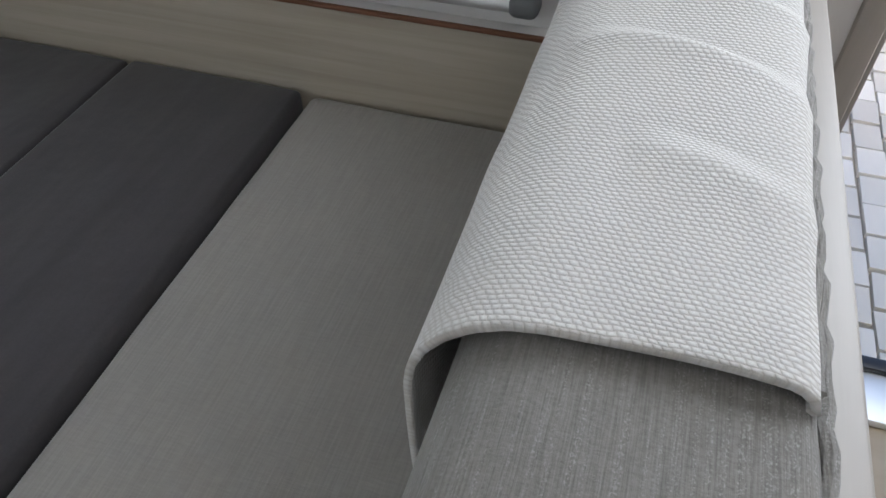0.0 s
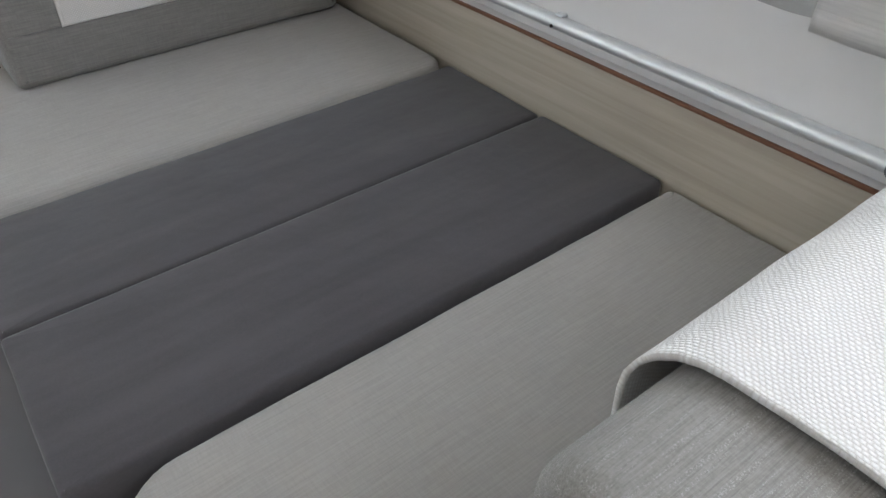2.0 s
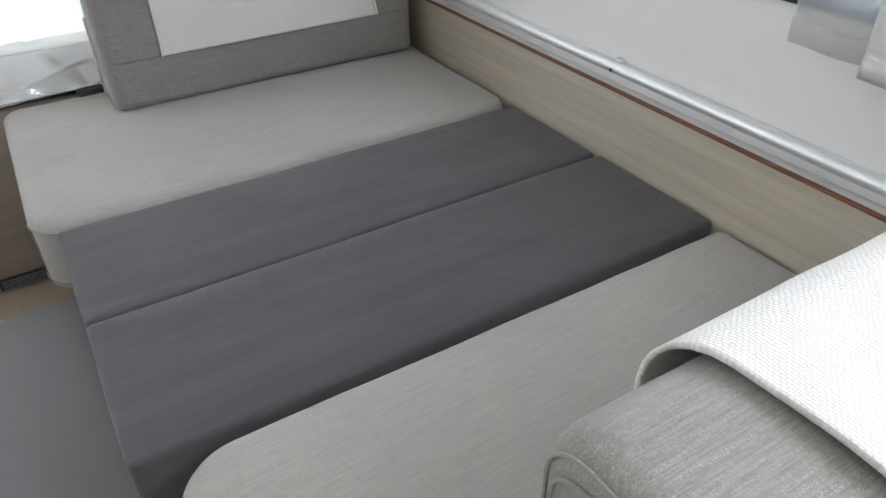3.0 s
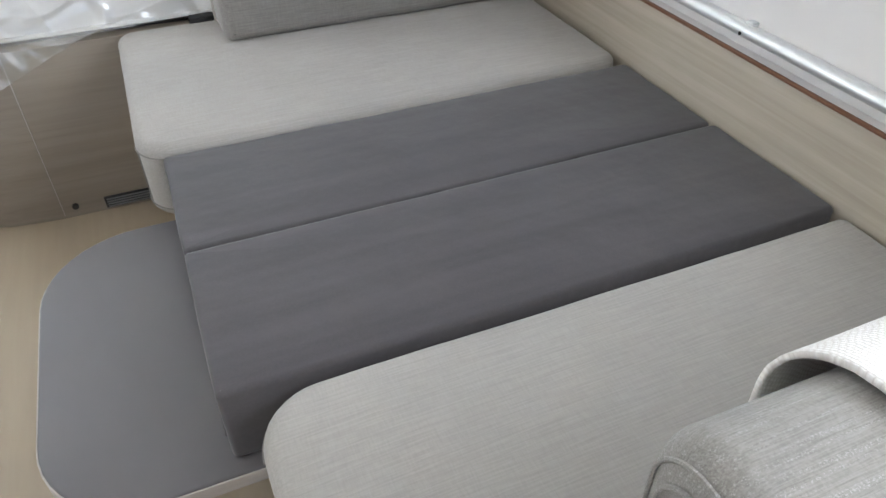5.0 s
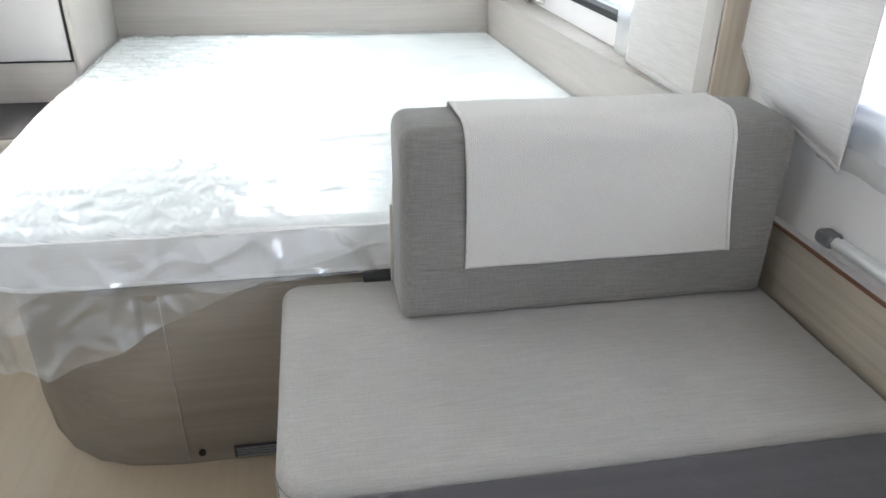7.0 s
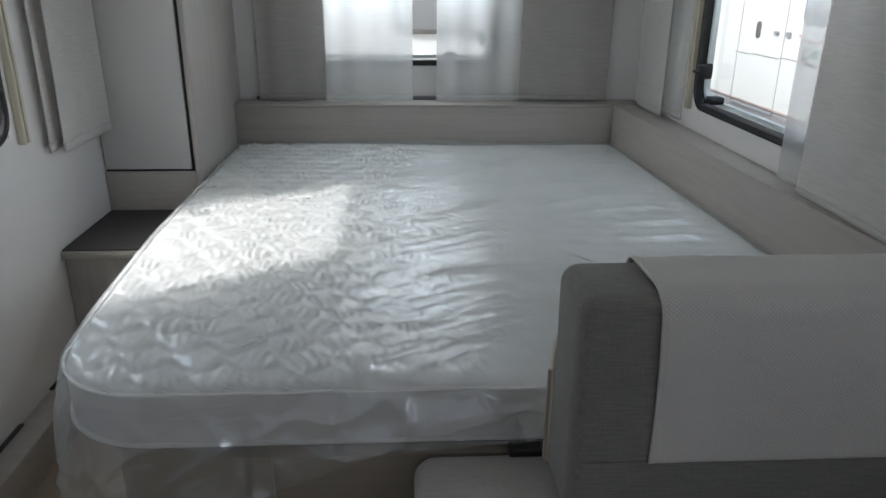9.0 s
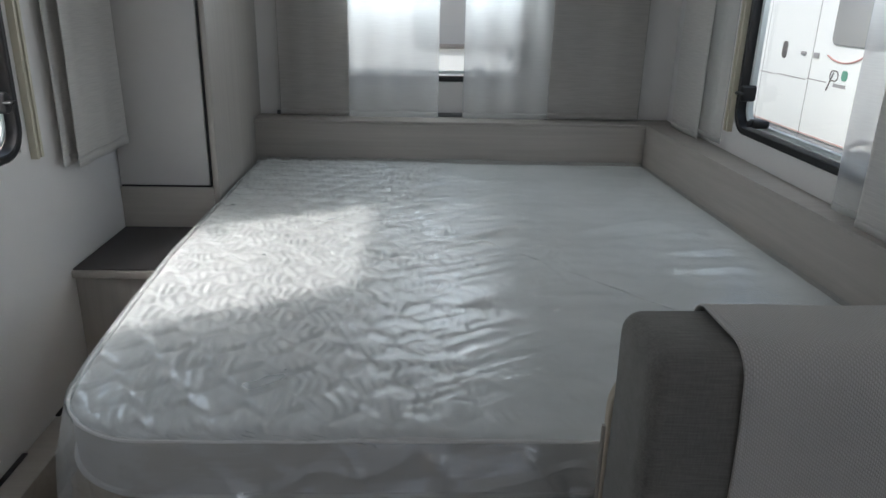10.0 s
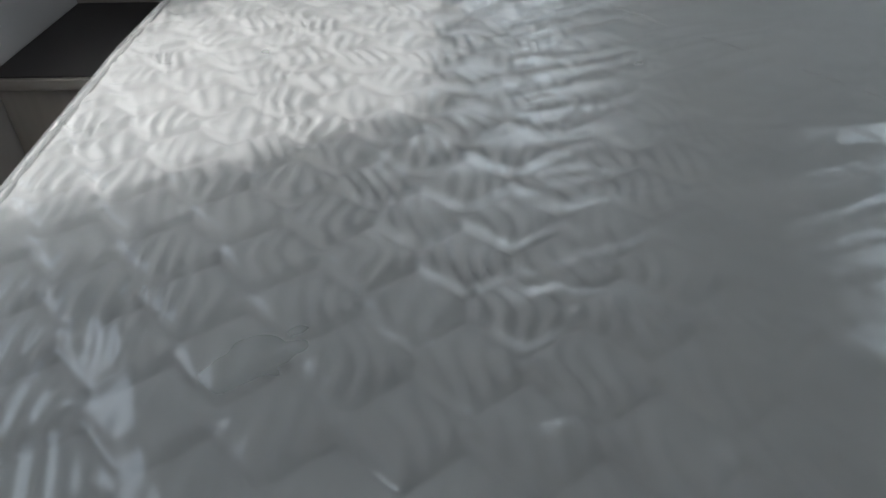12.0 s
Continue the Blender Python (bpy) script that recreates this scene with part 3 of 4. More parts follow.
for inset, x in ((0.012, -0.7485), (0.024, -0.7545)):
    ring = dense(rrect(-0.905 + inset, -0.736 - inset, 0.492 + inset, 0.842 - inset, (0.02, 0.03, 0.046 - inset * 0.6, 0.022), 8), 0.012)
    part("end_seam", tube([(x, p[0], p[1]) for p in ring], 0.0017, 6, True), NEAR_BACK, near_back, "double-stitched end seam")


def profile_path(y_front, y_back, z_front, z_back, z_top, r, r2):
    """Side profile of a cloth laid over a backrest: up its front, over the top, down its back. Returns a function of the length and the length."""
    s = 1 if y_back > y_front else -1
    pts = [Vector((y_front, z_front)), Vector((y_front, z_top - r))]
    pts += [Vector((y_front + s * r * (1 - math.cos(a)), z_top - r + r * math.sin(a))) for a in [radians(15 * k) for k in range(1, 7)]]
    pts += [Vector((y_back - s * r2 * (1 - math.sin(a)), z_top - r2 + r2 * math.cos(a))) for a in [radians(15 * k) for k in range(0, 7)]]
    pts.append(Vector((y_back, z_back)))
    lens = [0.0]
    for a, b in zip(pts, pts[1:]):
        lens.append(lens[-1] + (b - a).length)

    def at(d):
        for i in range(len(pts) - 1):
            if d <= lens[i + 1] or i == len(pts) - 2:
                f = (d - lens[i]) / max(lens[i + 1] - lens[i], 1e-9)
                p, t = pts[i].lerp(pts[i + 1], f), (pts[i + 1] - pts[i]).normalized()
                return p, Vector((-t.y, t.x)) * s
    return at, lens[-1]


def cover(x0, x1, path, folds, hem_wave, mat, name, label, depth, taper=0.0, hems=((0.0, 0.018), (0.982, 1.0))):
    at, total = path
    ob = thing(name, ((x0 + x1) / 2, at(total / 2)[0].x, at(total / 2)[0].y), label, "cover")

    def place(u, v):
        d = v * total
        x = x0 + (x1 - taper * min(1.0, 2 * v) - x0) * u
        p, n = at(d)
        lift = folds(x, d, total)
        edge = hem_wave(v) * (1 if u < 0.5 else -1) * max(0.0, abs(u - 0.5) * 2 - 0.9) * 10
        return Vector((x + edge, p.x + n.x * lift, p.y + n.y * lift)), (d, x)

    body = part("cloth", sheet(150, 120, place), mat, ob)
    thick(body, depth, 1.0)
    for a, b in hems:
        edge = part("hem", sheet(2, 90, lambda u, v: (place(a + (b - a) * u, v)[0], place(a + (b - a) * u, v)[1])), mat, ob, "turned side hem")
        thick(edge, depth * 1.5, 1.0)
    return ob


def near_folds(x, d, total):
    """Cloth lying on the backrest: slanted creases pulled in from its rear edge, and a slack front flap."""
    back = total - d
    f = 0.0
    for c, w, h, run in ((-0.53, 0.022, 0.0035, 0.10), (-0.43, 0.026, 0.0075, 0.15), (-0.335, 0.02, 0.006, 0.12), (-0.25, 0.024, 0.008, 0.16), (-0.15, 0.02, 0.006, 0.13), (-0.09, 0.02, 0.006, 0.1)):
        off = x - c - 0.55 * back + 1.6 * back * back
        ridge = max(0.0, 1 - off / w) if off > 0 else math.exp(off / (2.2 * w))
        f += 2.1 * h * ridge * math.sin(math.pi * min(1.0, max(0.0, (back - 0.004) / run))) ** 0.8
    return 0.004 + f + 0.002 * max(0.0, 1 - d / 0.24) + 0.022 * max(0.0, x + 0.62) * max(0.0, 1 - 1.4 * d / total) + 0.0014 * noise.noise(Vector((x * 14, d * 10, 3)))


throw = cover(-0.632, -0.03, profile_path(-0.7215, -0.892, 0.56, 0.839, 0.845, 0.060, 0.010), near_folds, lambda v: 0.004 * math.sin(v * 9), BLANKET, "throw_cover", "off-white basket-weave cover folded over the near backrest", 0.0045, 0.0, ())
part("edge_piping", tube([(-0.62 + 0.585 * k / 50, -0.8985 + 0.0012 * math.sin(k * 1.9), 0.8395 + 0.001 * math.sin(k * 1.3)) for k in range(51)], 0.0038, 8), NEAR_BACK, throw, "corded rear edge")
cover(-0.696, -0.142, profile_path(0.705, 0.865, 0.612, 0.78, 0.890, 0.04, 0.03), lambda x, d, t: 0.004 + 0.0016 * noise.noise(Vector((x * 9, d * 8, 7))), lambda v: 0.006 * math.sin(v * 5 + 1), COVER, "headrest_cover", "cream woven headrest cover draped over the backrest", 0.002, 0.045)

for name, y0, y1, x0, z1, label in (("partition_panel", 0.868, 0.888, -0.808, 0.795, "thin pale oak partition behind the backrest at the bed end"),
                                    ("partition_panel", -0.948, -0.914, -0.80, 0.775, "grey-oak partition beside the entrance behind the near backrest")):
    p = thing(name, (x0, y0, 0), label, "partition")
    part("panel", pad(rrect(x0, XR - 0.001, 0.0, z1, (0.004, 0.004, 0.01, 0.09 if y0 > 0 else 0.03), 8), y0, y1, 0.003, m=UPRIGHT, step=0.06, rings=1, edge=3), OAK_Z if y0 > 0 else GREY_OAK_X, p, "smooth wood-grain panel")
    part("edge_trim", tube([(x0 - 0.002, (y0 + y1) / 2, 0.02), (x0 - 0.002, (y0 + y1) / 2, z1 - 0.12)], 0.004, 8), GREY_OAK, p, "pale edge trim")


def curtain(name, m, u0, u1, v0, v1, c, folds, amp, mat, label, group, hem=0.03, phase=0.0, rise=None, gather=0.0, parent_kind="curtain"):
    """A hanging curtain in the plane of m: folds across it, a sewn hem along its foot; rise lifts the foot along its width."""
    mid = (u0 + u1) / 2
    ob = thing(name, m @ Vector((mid, v1, c)), label, parent_kind, group)

    def at(u, v):
        foot = v0 + (rise(u) if rise else 0.0)
        uu = u0 + (u1 - u0) * u
        uu = mid + (uu - mid) * (1 + gather * (1 - v))
        cc = c + amp * math.sin(2 * math.pi * folds * u + phase + 0.8 * math.sin(3 * u + v)) * (0.6 + 0.4 * v) + amp * 0.5 * noise.noise(Vector((uu * 9, v * 2, phase)))
        return m @ Vector((uu, foot + (v1 - foot) * v, cc)), (uu, v)

    thick(part("cloth", sheet(60, 24, at), mat, ob), 0.0015)

    def low(u, v):
        p, tex = at(u, 0)
        q, _ = at(u, hem / (v1 - v0))
        return p.lerp(q, v) , tex

    thick(part("hem", sheet(60, 2, low), mat, ob, "sewn double hem"), 0.005)
    return ob


# the dinette window's curtains
curtain("sheer_curtain", SIDEWAYS, 0.30, 0.70, 0.805, 1.62, -0.004, 3, 0.007, SHEER, "white sheer curtain at the dinette window", "dinette curtains", 0.04)
curtain("linen_curtain", SIDEWAYS, 0.62, 1.0, 0.80, 1.62, -0.022, 1, 0.006, PALE_LINEN, "cream linen curtain hanging behind the backrest corner", "dinette curtains", 0.012, 1.0, lambda u: 0.10 * u + 0.05 * max(0, u - 0.8) * 5)
curtain("sheer_curtain", SIDEWAYS, -0.60, -0.345, 0.812, 1.62, 0.004, 2, 0.006, SHEER, "white sheer curtain at the dinette window", "dinette curtains", 0.035, 2.0)
curtain("linen_curtain", SIDEWAYS, -0.90, -0.47, 0.80, 1.62, -0.012, 2, 0.006, PALE_LINEN, "cream linen curtain beside the entrance", "dinette curtains", 0.03, 0.4)

post = thing("corner_post", (-0.02, 1.1, 0), "pale oak post between dinette and bed", "post", "", "structure")
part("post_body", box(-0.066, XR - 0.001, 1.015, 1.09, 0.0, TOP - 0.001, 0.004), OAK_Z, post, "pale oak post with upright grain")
part("edge_trim", box(-0.072, -0.0665, 1.02, 1.086, 0.0, TOP - 0.002, 0.002), GREY_OAK, post, "grey-beige face strip")

# ---- bed ----
BY0, BY1, BTOP = 0.94, 3.005, 0.607


def bed_right(y):
    """The side board leans in towards the rear."""
    return -0.034 - 0.078 * max(0.0, y - 1.2) / 1.8


def bed_left(y):
    if y < 1.14:
        return -1.53 - 0.2 * math.sqrt(max(0.0, 1 - ((1.14 - y) / 0.2) ** 2))
    return -1.73 - 0.048 * min(1.0, (y - 1.14) / 0.7) ** 0.7


def bed_outline(grow=0.0):
    out = [(bed_right(BY1), BY1), (bed_left(BY1) - grow, BY1)]
    out += [(bed_left(1.14 + 1.86 * (1 - k / 24)) - grow, 1.14 + 1.86 * (1 - k / 24)) for k in range(1, 24)]
    out += [(-1.53 - (0.2 + grow) * math.cos(a), 1.14 - (0.2 + grow) * math.sin(a)) for a in [radians(k * 9) for k in range(11)]]
    return out + [(bed_right(BY0), BY0 - grow)]


bed = thing("bed", (-0.9, 2.0, 0), "double bed with a white quilted mattress on an oak base", "bed")
base_pts = [(bed_right(BY1), BY1 - 0.01), (-1.765, BY1 - 0.01), (-1.765, 1.40), (-1.73, 1.25), (-1.655, 1.105), (-1.59, 1.02), (-1.52, 0.965), (-1.44, 0.935), (-1.34, 0.922), (-1.30, 0.92), (bed_right(BY0), 0.92)]
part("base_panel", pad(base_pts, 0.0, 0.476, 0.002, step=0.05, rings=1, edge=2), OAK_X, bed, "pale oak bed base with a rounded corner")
part("frame", pad([(bed_right(BY1), BY1 - 0.02), (-1.745, BY1 - 0.02), (-1.745, 1.42), (-1.66, 1.14), (-1.55, 1.0), (-1.45, 0.955), (bed_right(BY0), 0.945)], 0.4765, 0.4875, 0.004, step=0.05, rings=1, edge=2), SHADOW_BLACK, bed, "dark slatted bed frame")
part("panel_joint", box(-1.306, -1.3045, 0.9175, 0.9205, 0.01, 0.474, 0), GREY_OAK, bed, "panel joint")
vent = part("floor_vent", box(-1.198, -1.045, 0.913, 0.9195, 0.010, 0.044, 0.002), SHADOW_BLACK, bed, "black plastic vent grille")
for k in range(4):
    part("slat", box(-1.192, -1.05, 0.909, 0.9128, 0.014 + 0.0075 * k, 0.0175 + 0.0075 * k, 0.0008, 1), CAP, vent)
part("screw_hole", tube([(-1.272, 0.9195, 0.034), (-1.272, 0.914, 0.034)], 0.0085, 16), SHADOW_BLACK, bed, "round dark plug")
# Added block in place of the dark bed frame showing through the cushion notch.
part("notch_block", box(-0.872, -0.812, 0.884, 0.916, 0.42, 0.5035, 0.004), SHADOW_BLACK, bed, "added black block for the dark bed frame seen in the bench notch")
part("mattress", pad(bed_outline(), 0.488, BTOP - 0.007, 0.010, 0.0, 0.0015, step=0.035, rings=2), MATTRESS, bed, "white mattress border")


def quilt(x, y, puckers=1.0):
    """Height of the quilting: wavy stitched rows with gathered puckers."""
    xs = x + 0.010 * noise.noise(Vector((x * 5, y * 5, 2)))
    ys = y + 0.06 * x
    seam = lambda j: 0.072 * j + 0.024 * (abs(2 * ((xs / 0.104 + 0.5 * (j % 2)) % 1.0) - 1) * 2 - 1)
    j = math.floor(ys / 0.072) + 1
    while seam(j) > ys:
        j -= 1
    f = (ys - seam(j)) / max(seam(j + 1) - seam(j), 0.01)
    f = min(max(f, 0.0), 1.0)
    puff = min(1.0, 1.75 * f ** 0.4 * (1 - f) ** 0.75)
    pucker = math.sin(2 * math.pi * (x + 0.15 * y) / 0.023 + 2.7 * j * j + 8 * noise.noise(Vector((x * 10, y * 13, 0)))) * (1 - f) ** 0.8 * min(1.0, 7 * f) * (0.4 + 1.2 * max(0.0, noise.noise(Vector((x * 8, y * 8, 11))) + 0.4))
    under_film = 1 - 0.8 * min(1.0, max(0.0, (x + 1.12) / 0.25))
    return under_film * (0.0125 * puff + 0.0040 * puckers * pucker) + 0.004 * noise.noise(Vector((x * 3, y * 3, 9)))


def bed_edge(x, y):
    d = min(y - BY0, x - bed_left(y), bed_right(y) - x, BY1 - y)
    return 0.016 * (1 - min(1.0, max(0.0, d) / 0.022)) ** 2.0


def quilt_top(u, v):
    y = BY0 + (BY1 - BY0) * v
    x = bed_left(y) + (bed_right(y) - bed_left(y)) * u
    return Vector((x, y, BTOP - 0.006 + quilt(x, y) - bed_edge(x, y))), (x, y)


part("quilted_top", sheet(330, 400, quilt_top), MATTRESS, bed, "white quilted mattress top", angle=80)
piping_pts = bed_outline(0.003)[1:]
part("piping", tube([(p[0], p[1], BTOP - 0.006 + 0.007 * noise.noise(Vector((p[0] * 9, p[1] * 9, 4)))) for p in dense(piping_pts, 0.025)[:-30]], 0.0035, 6), MATTRESS, bed, "mattress edge piping")
part("piping", tube([(p[0], p[1], 0.497) for p in dense(piping_pts, 0.05)[:-30]], 0.005, 6), MATTRESS, bed, "mattress edge piping")

# clear film over the mattress
film_thing = thing("plastic_cover", (-0.9, 2.0, 0.6), "clear crinkled plastic dust cover over the mattress", "plastic cover")


CREASES = [((-1.57, 1.165), (-1.50, 1.14), 0.009), ((-1.50, 1.14), (-1.44, 1.015), 0.012), ((-1.44, 1.015), (-1.405, 0.95), 0.010), ((-1.66, 1.12), (-1.57, 1.0), 0.010),
           ((-1.26, 2.03), (-0.78, 2.44), 0.012), ((-1.20, 1.97), (-0.84, 2.25), 0.009), ((-1.32, 2.72), (-0.75, 2.98), 0.010), ((-1.11, 1.81), (-0.75, 2.07), 0.011),
           ((-1.06, 1.79), (-0.84, 2.0), 0.008), ((-0.60, 2.0), (-0.28, 2.15), 0.012), ((-0.50, 1.93), (-0.24, 2.0), 0.011), ((-0.42, 1.81), (-0.18, 1.85), 0.012),
           ((-0.45, 1.69), (-0.2, 1.70), 0.010), ((-1.04, 0.96), (-1.03, 1.02), 0.008), ((-1.12, 0.95), (-1.14, 1.03), 0.009), ((-1.0, 1.45), (-0.62, 1.52), 0.008)]


def film_slack(x):
    """Where the film lies loose on the quilting and creases."""
    return min(1.0, max(0.0, (x + 1.24) / 0.14), max(0.0, (-0.66 - x) / 0.2))


def film_height(x, y):
    slack = film_slack(x)
    pull = noise.noise(Vector((x * 1.4 + 0.5 * y, y * 13 - 1.2 * x, 6))) * 2
    ridge = max(0.0, noise.noise(Vector((x * 3.1 + 0.9 * y, y * 15 - 3 * x, 2))) - 0.12)
    fold = 0.0
    for (ax, ay), (bx, by), h in CREASES:
        dx, dy = bx - ax, by - ay
        n2 = dx * dx + dy * dy
        t = ((x - ax) * dx + (y - ay) * dy) / n2
        if -0.1 < t < 1.1:
            off = ((x - ax) * dy - (y - ay) * dx) / math.sqrt(n2) + 0.008 * noise.noise(Vector((x * 12, y * 12, 3)))
            if abs(off) < 0.05:
                fold += 0.8 * h * max(0.0, 1 - abs(off) / 0.036) ** 1.1 * min(1.0, 5 * (t + 0.1), 5 * (1.1 - t))
    warp = 0.5 * noise.noise(Vector((x * 2.2, y * 2.2, 21)))
    fan = noise.noise(Vector((x * 2.0 + warp, (y - 0.42 * x) * 19 + 2 * warp, 14)))
    crease = max(0.0, 1 - abs(fan) * 2.6) ** 1.6 * max(0.0, noise.noise(Vector((x * 2.6, y * 2.6, 30))) + 0.32)
    return 0.004 + fold + 0.0055 * crease * slack + 0.002 * slack * (0.5 + 0.5 * pull) * (0.6 + noise.noise(Vector((x * 2, y * 2, 8)))) + 0.009 * ridge * slack


def film_top(u, v):
    y = BY0 - 0.004 + (BY1 - BY0) * v
    x = bed_left(max(y, BY0)) - 0.004 + (bed_right(max(y, BY0)) - bed_left(max(y, BY0))) * u
    lift = film_slack(x)
    z = BTOP + 0.0055 + 0.005 * lift + (0.7 - 0.5 * lift) * quilt(x, y, 0.6 - 0.5 * lift) + film_height(x, y)
    return Vector((x, y, max(z, BTOP - 0.004 + quilt(x, y)) - bed_edge(x, y) * 0.9)), (x, y)


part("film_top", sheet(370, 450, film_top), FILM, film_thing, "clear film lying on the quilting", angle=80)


def skirt_path():
    pts = [(-0.79 - 0.74 * k / 40, BY0 - 0.006) for k in range(40)]
    pts += [(-1.53 - 0.207 * math.sin(a), 1.14 - 0.207 * math.cos(a)) for a in [radians(3 * k) for k in range(31)]]
    return pts + [(bed_left(1.15 + 1.2 * k / 40) - 0.007, 1.15 + 1.2 * k / 40) for k in range(40)]


SKIRT = skirt_path()


FRONT_HEM = [(-0.79, 0.505), (-1.116, 0.493), (-1.347, 0.385), (-1.549, 0.292), (-1.583, 0.335), (-1.64, 0.30), (-1.70, 0.272)]
SIDE_HEM = [(1.03, 0.275), (1.07, 0.33), (1.16, 0.365), (1.6, 0.44), (2.4, 0.475)]


def along(stops, at):
    for (a, p), (b, q) in zip(stops, stops[1:]):
        if min(a, b) <= at <= max(a, b):
            return p + (q - p) * (at - a) / (b - a)
    return stops[0][1] if abs(at - stops[0][0]) < abs(at - stops[-1][0]) else stops[-1][1]


def hem_height(i):
    x, y = SKIRT[i]
    base = along(FRONT_HEM, x) if y < 1.03 else along(SIDE_HEM, y)
    return base + 0.006 * noise.noise(Vector((x * 9, y * 9, 5)))


def film_skirt(u, v):
    f = u * (len(SKIRT) - 1)
    i = min(int(f), len(SKIRT) - 2)
    a, b = Vector(SKIRT[i]), Vector(SKIRT[i + 1])
    p, t = a.lerp(b, f - i), (b - a).normalized()
    out = Vector((t.y, -t.x)) if (Vector((t.y, -t.x)).dot(p - Vector((-0.9, 2.0))) > 0) else Vector((-t.y, t.x))
    hem = hem_height(i) * (1 - f + i) + hem_height(i + 1) * (f - i)
    z0 = BTOP - 0.003
    z = z0 + (hem - z0) * v
    crumple = noise.noise(Vector((p.x * 9, p.y * 9, z * 7))) * 0.6 + noise.noise(Vector((p.x * 24, p.y * 24, z * 20))) * 0.4
    lines = max(0.0, 1 - 5 * abs(noise.noise(Vector((p.x * 11 + z * 6, p.y * 11 - z * 3, z * 4))))) ** 1.5 + max(0.0, 1 - 6 * abs(noise.noise(Vector((p.x * 7 - z * 9, p.y * 7, z * 9 + 5))))) ** 1.5
    push = 0.003 + 0.007 * lines * min(1.0, v * 4) + v * 0.018 + crumple * 0.017 * min(1.0, v * 1.6) + 0.03 * v * math.sin(f * 0.24) ** 2 * (1 if p.x < -1.35 else 0.25)
    q = p + out * max(push, 0.002)
    return Vector((q.x, q.y, z + 0.006 * crumple * v)), (f * 0.02, v)


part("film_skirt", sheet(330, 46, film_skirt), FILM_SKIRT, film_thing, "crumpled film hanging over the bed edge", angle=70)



def leaning_board(y0, y1, near, far, z0, z1):
    """A board along the bed's right edge; far None: it reaches the wall."""
    bm = box(0, 1, y0, y1, z0, z1, 0.003)
    for v in bm.verts:
        a = bed_right(v.co.y) + 0.003 + near
        b = a + far if far else XR - 0.001
        v.co.x = a + (b - a) * v.co.x if 0 <= v.co.x <= 1 else v.co.x
    return bm


side_board = thing("bed_board", (-0.04, 2.1, 0), "grey-oak side board between mattress and wall", "wall panel", "", "structure")
part("panel", leaning_board(1.092, 3.012, 0.0, 0.018, 0.40, 0.768), wood("grey_oak_lengthwise", (0.43, 0.40, 0.368), (0.37, 0.342, 0.312), grain=(60, 2.4, 60)), side_board, "grey-oak board")
part("top_ledge", leaning_board(1.092, 3.009, -0.003, None, 0.7685, 0.779), GREY_OAK_X, side_board, "narrow grey-oak ledge")
head = thing("head_board", (-0.9, 3.03, 0), "grey-oak headboard with a narrow shelf under the rear window", "headboard", "", "structure")
part("panel", box(-1.80, XR - 0.001, 3.013, 3.033, 0.40, 0.766, 0.003), GREY_OAK_X, head, "grey-oak board")
part("shelf_top", box(-1.80, XR - 0.001, 3.010, YR - 0.001, 0.7665, 0.779, 0.003), GREY_OAK_X, head, "grey-oak shelf")
part("blind_cassette", box(-1.72, -0.16, 3.135, 3.157, 0.78, 0.797, 0.003), CAP, head, "dark blind foot rail")

# wardrobe, step and left side
robe = thing("wardrobe", (-1.97, 2.75, 0), "tall wardrobe with a pale front and grey-oak sides", "wardrobe")
part("side_panel", box(-1.815, -1.795, 2.40, YR - 0.002, 0.0, TOP - 0.002, 0.004), GREY_OAK, robe, "grey-oak side panel")
part("body", box(XL + 0.001, -1.8155, 2.425, YR - 0.002, 0.0, TOP - 0.002, 0.002), GREY_OAK, robe)
part("plinth", box(XL + 0.001, -1.8155, 2.404, 2.4245, 0.0, 0.636, 0.002), GREY_OAK_X, robe, "grey-oak lower panel")
part("door", box(XL + 0.006, -1.8275, 2.402, 2.4225, 0.644, 1.85, 0.003), DOOR_WHITE, robe, "pale matt door front")
part("edge_gap", box(-1.827, -1.8225, 2.41, 2.4245, 0.637, 1.85, 0), SHADOW_BLACK, robe, "dark door edge")
part("edge_gap", box(XL + 0.006, -1.827, 2.41, 2.4245, 0.6365, 0.6425, 0), SHADOW_BLACK, robe, "dark door edge")
step = thing("step_box", (-1.96, 2.2, 0), "low step cabinet with a dark mat top before the wardrobe", "step")
part("body", box(XL + 0.001, -1.782, 1.995, 2.4015, 0.0, 0.462, 0.003), GREY_OAK, step, "grey-oak step front")
part("top_board", box(XL + 0.001, -1.782, 1.975, 2.4015, 0.4625, 0.486, 0.004), GREY_OAK_X, step, "grey-oak top board")
part("mat", box(XL + 0.004, -1.785, 1.983, 2.401, 0.4863, 0.492, 0.003), STEP_TOP, step, "dark ribbed mat")
duct = thing("skirting_duct", (-2.1, 0.8, 0), "pale skirting duct with black air slots along the wall", "duct", "", "structure")
part("cover_board", box(XL + 0.001, XL + 0.085, -0.6, 1.974, 0.0, 0.122, 0.006), GREY_OAK_X, duct, "pale duct cover")
for k in range(6):
    y0 = 1.83 - 0.33 * k
    part("air_slot", box(XL + 0.002, XL + 0.016, y0 - 0.075, y0 + 0.075, 0.1222, 0.128, 0.002), SHADOW_BLACK, duct, "black air slot")
for k in range(5):
    y0 = 1.25 - 0.33 * k
    part("air_slot", box(XL + 0.0852, XL + 0.089, y0 - 0.06, y0 + 0.06, 0.03, 0.05, 0.002), SHADOW_BLACK, duct, "black air slot")

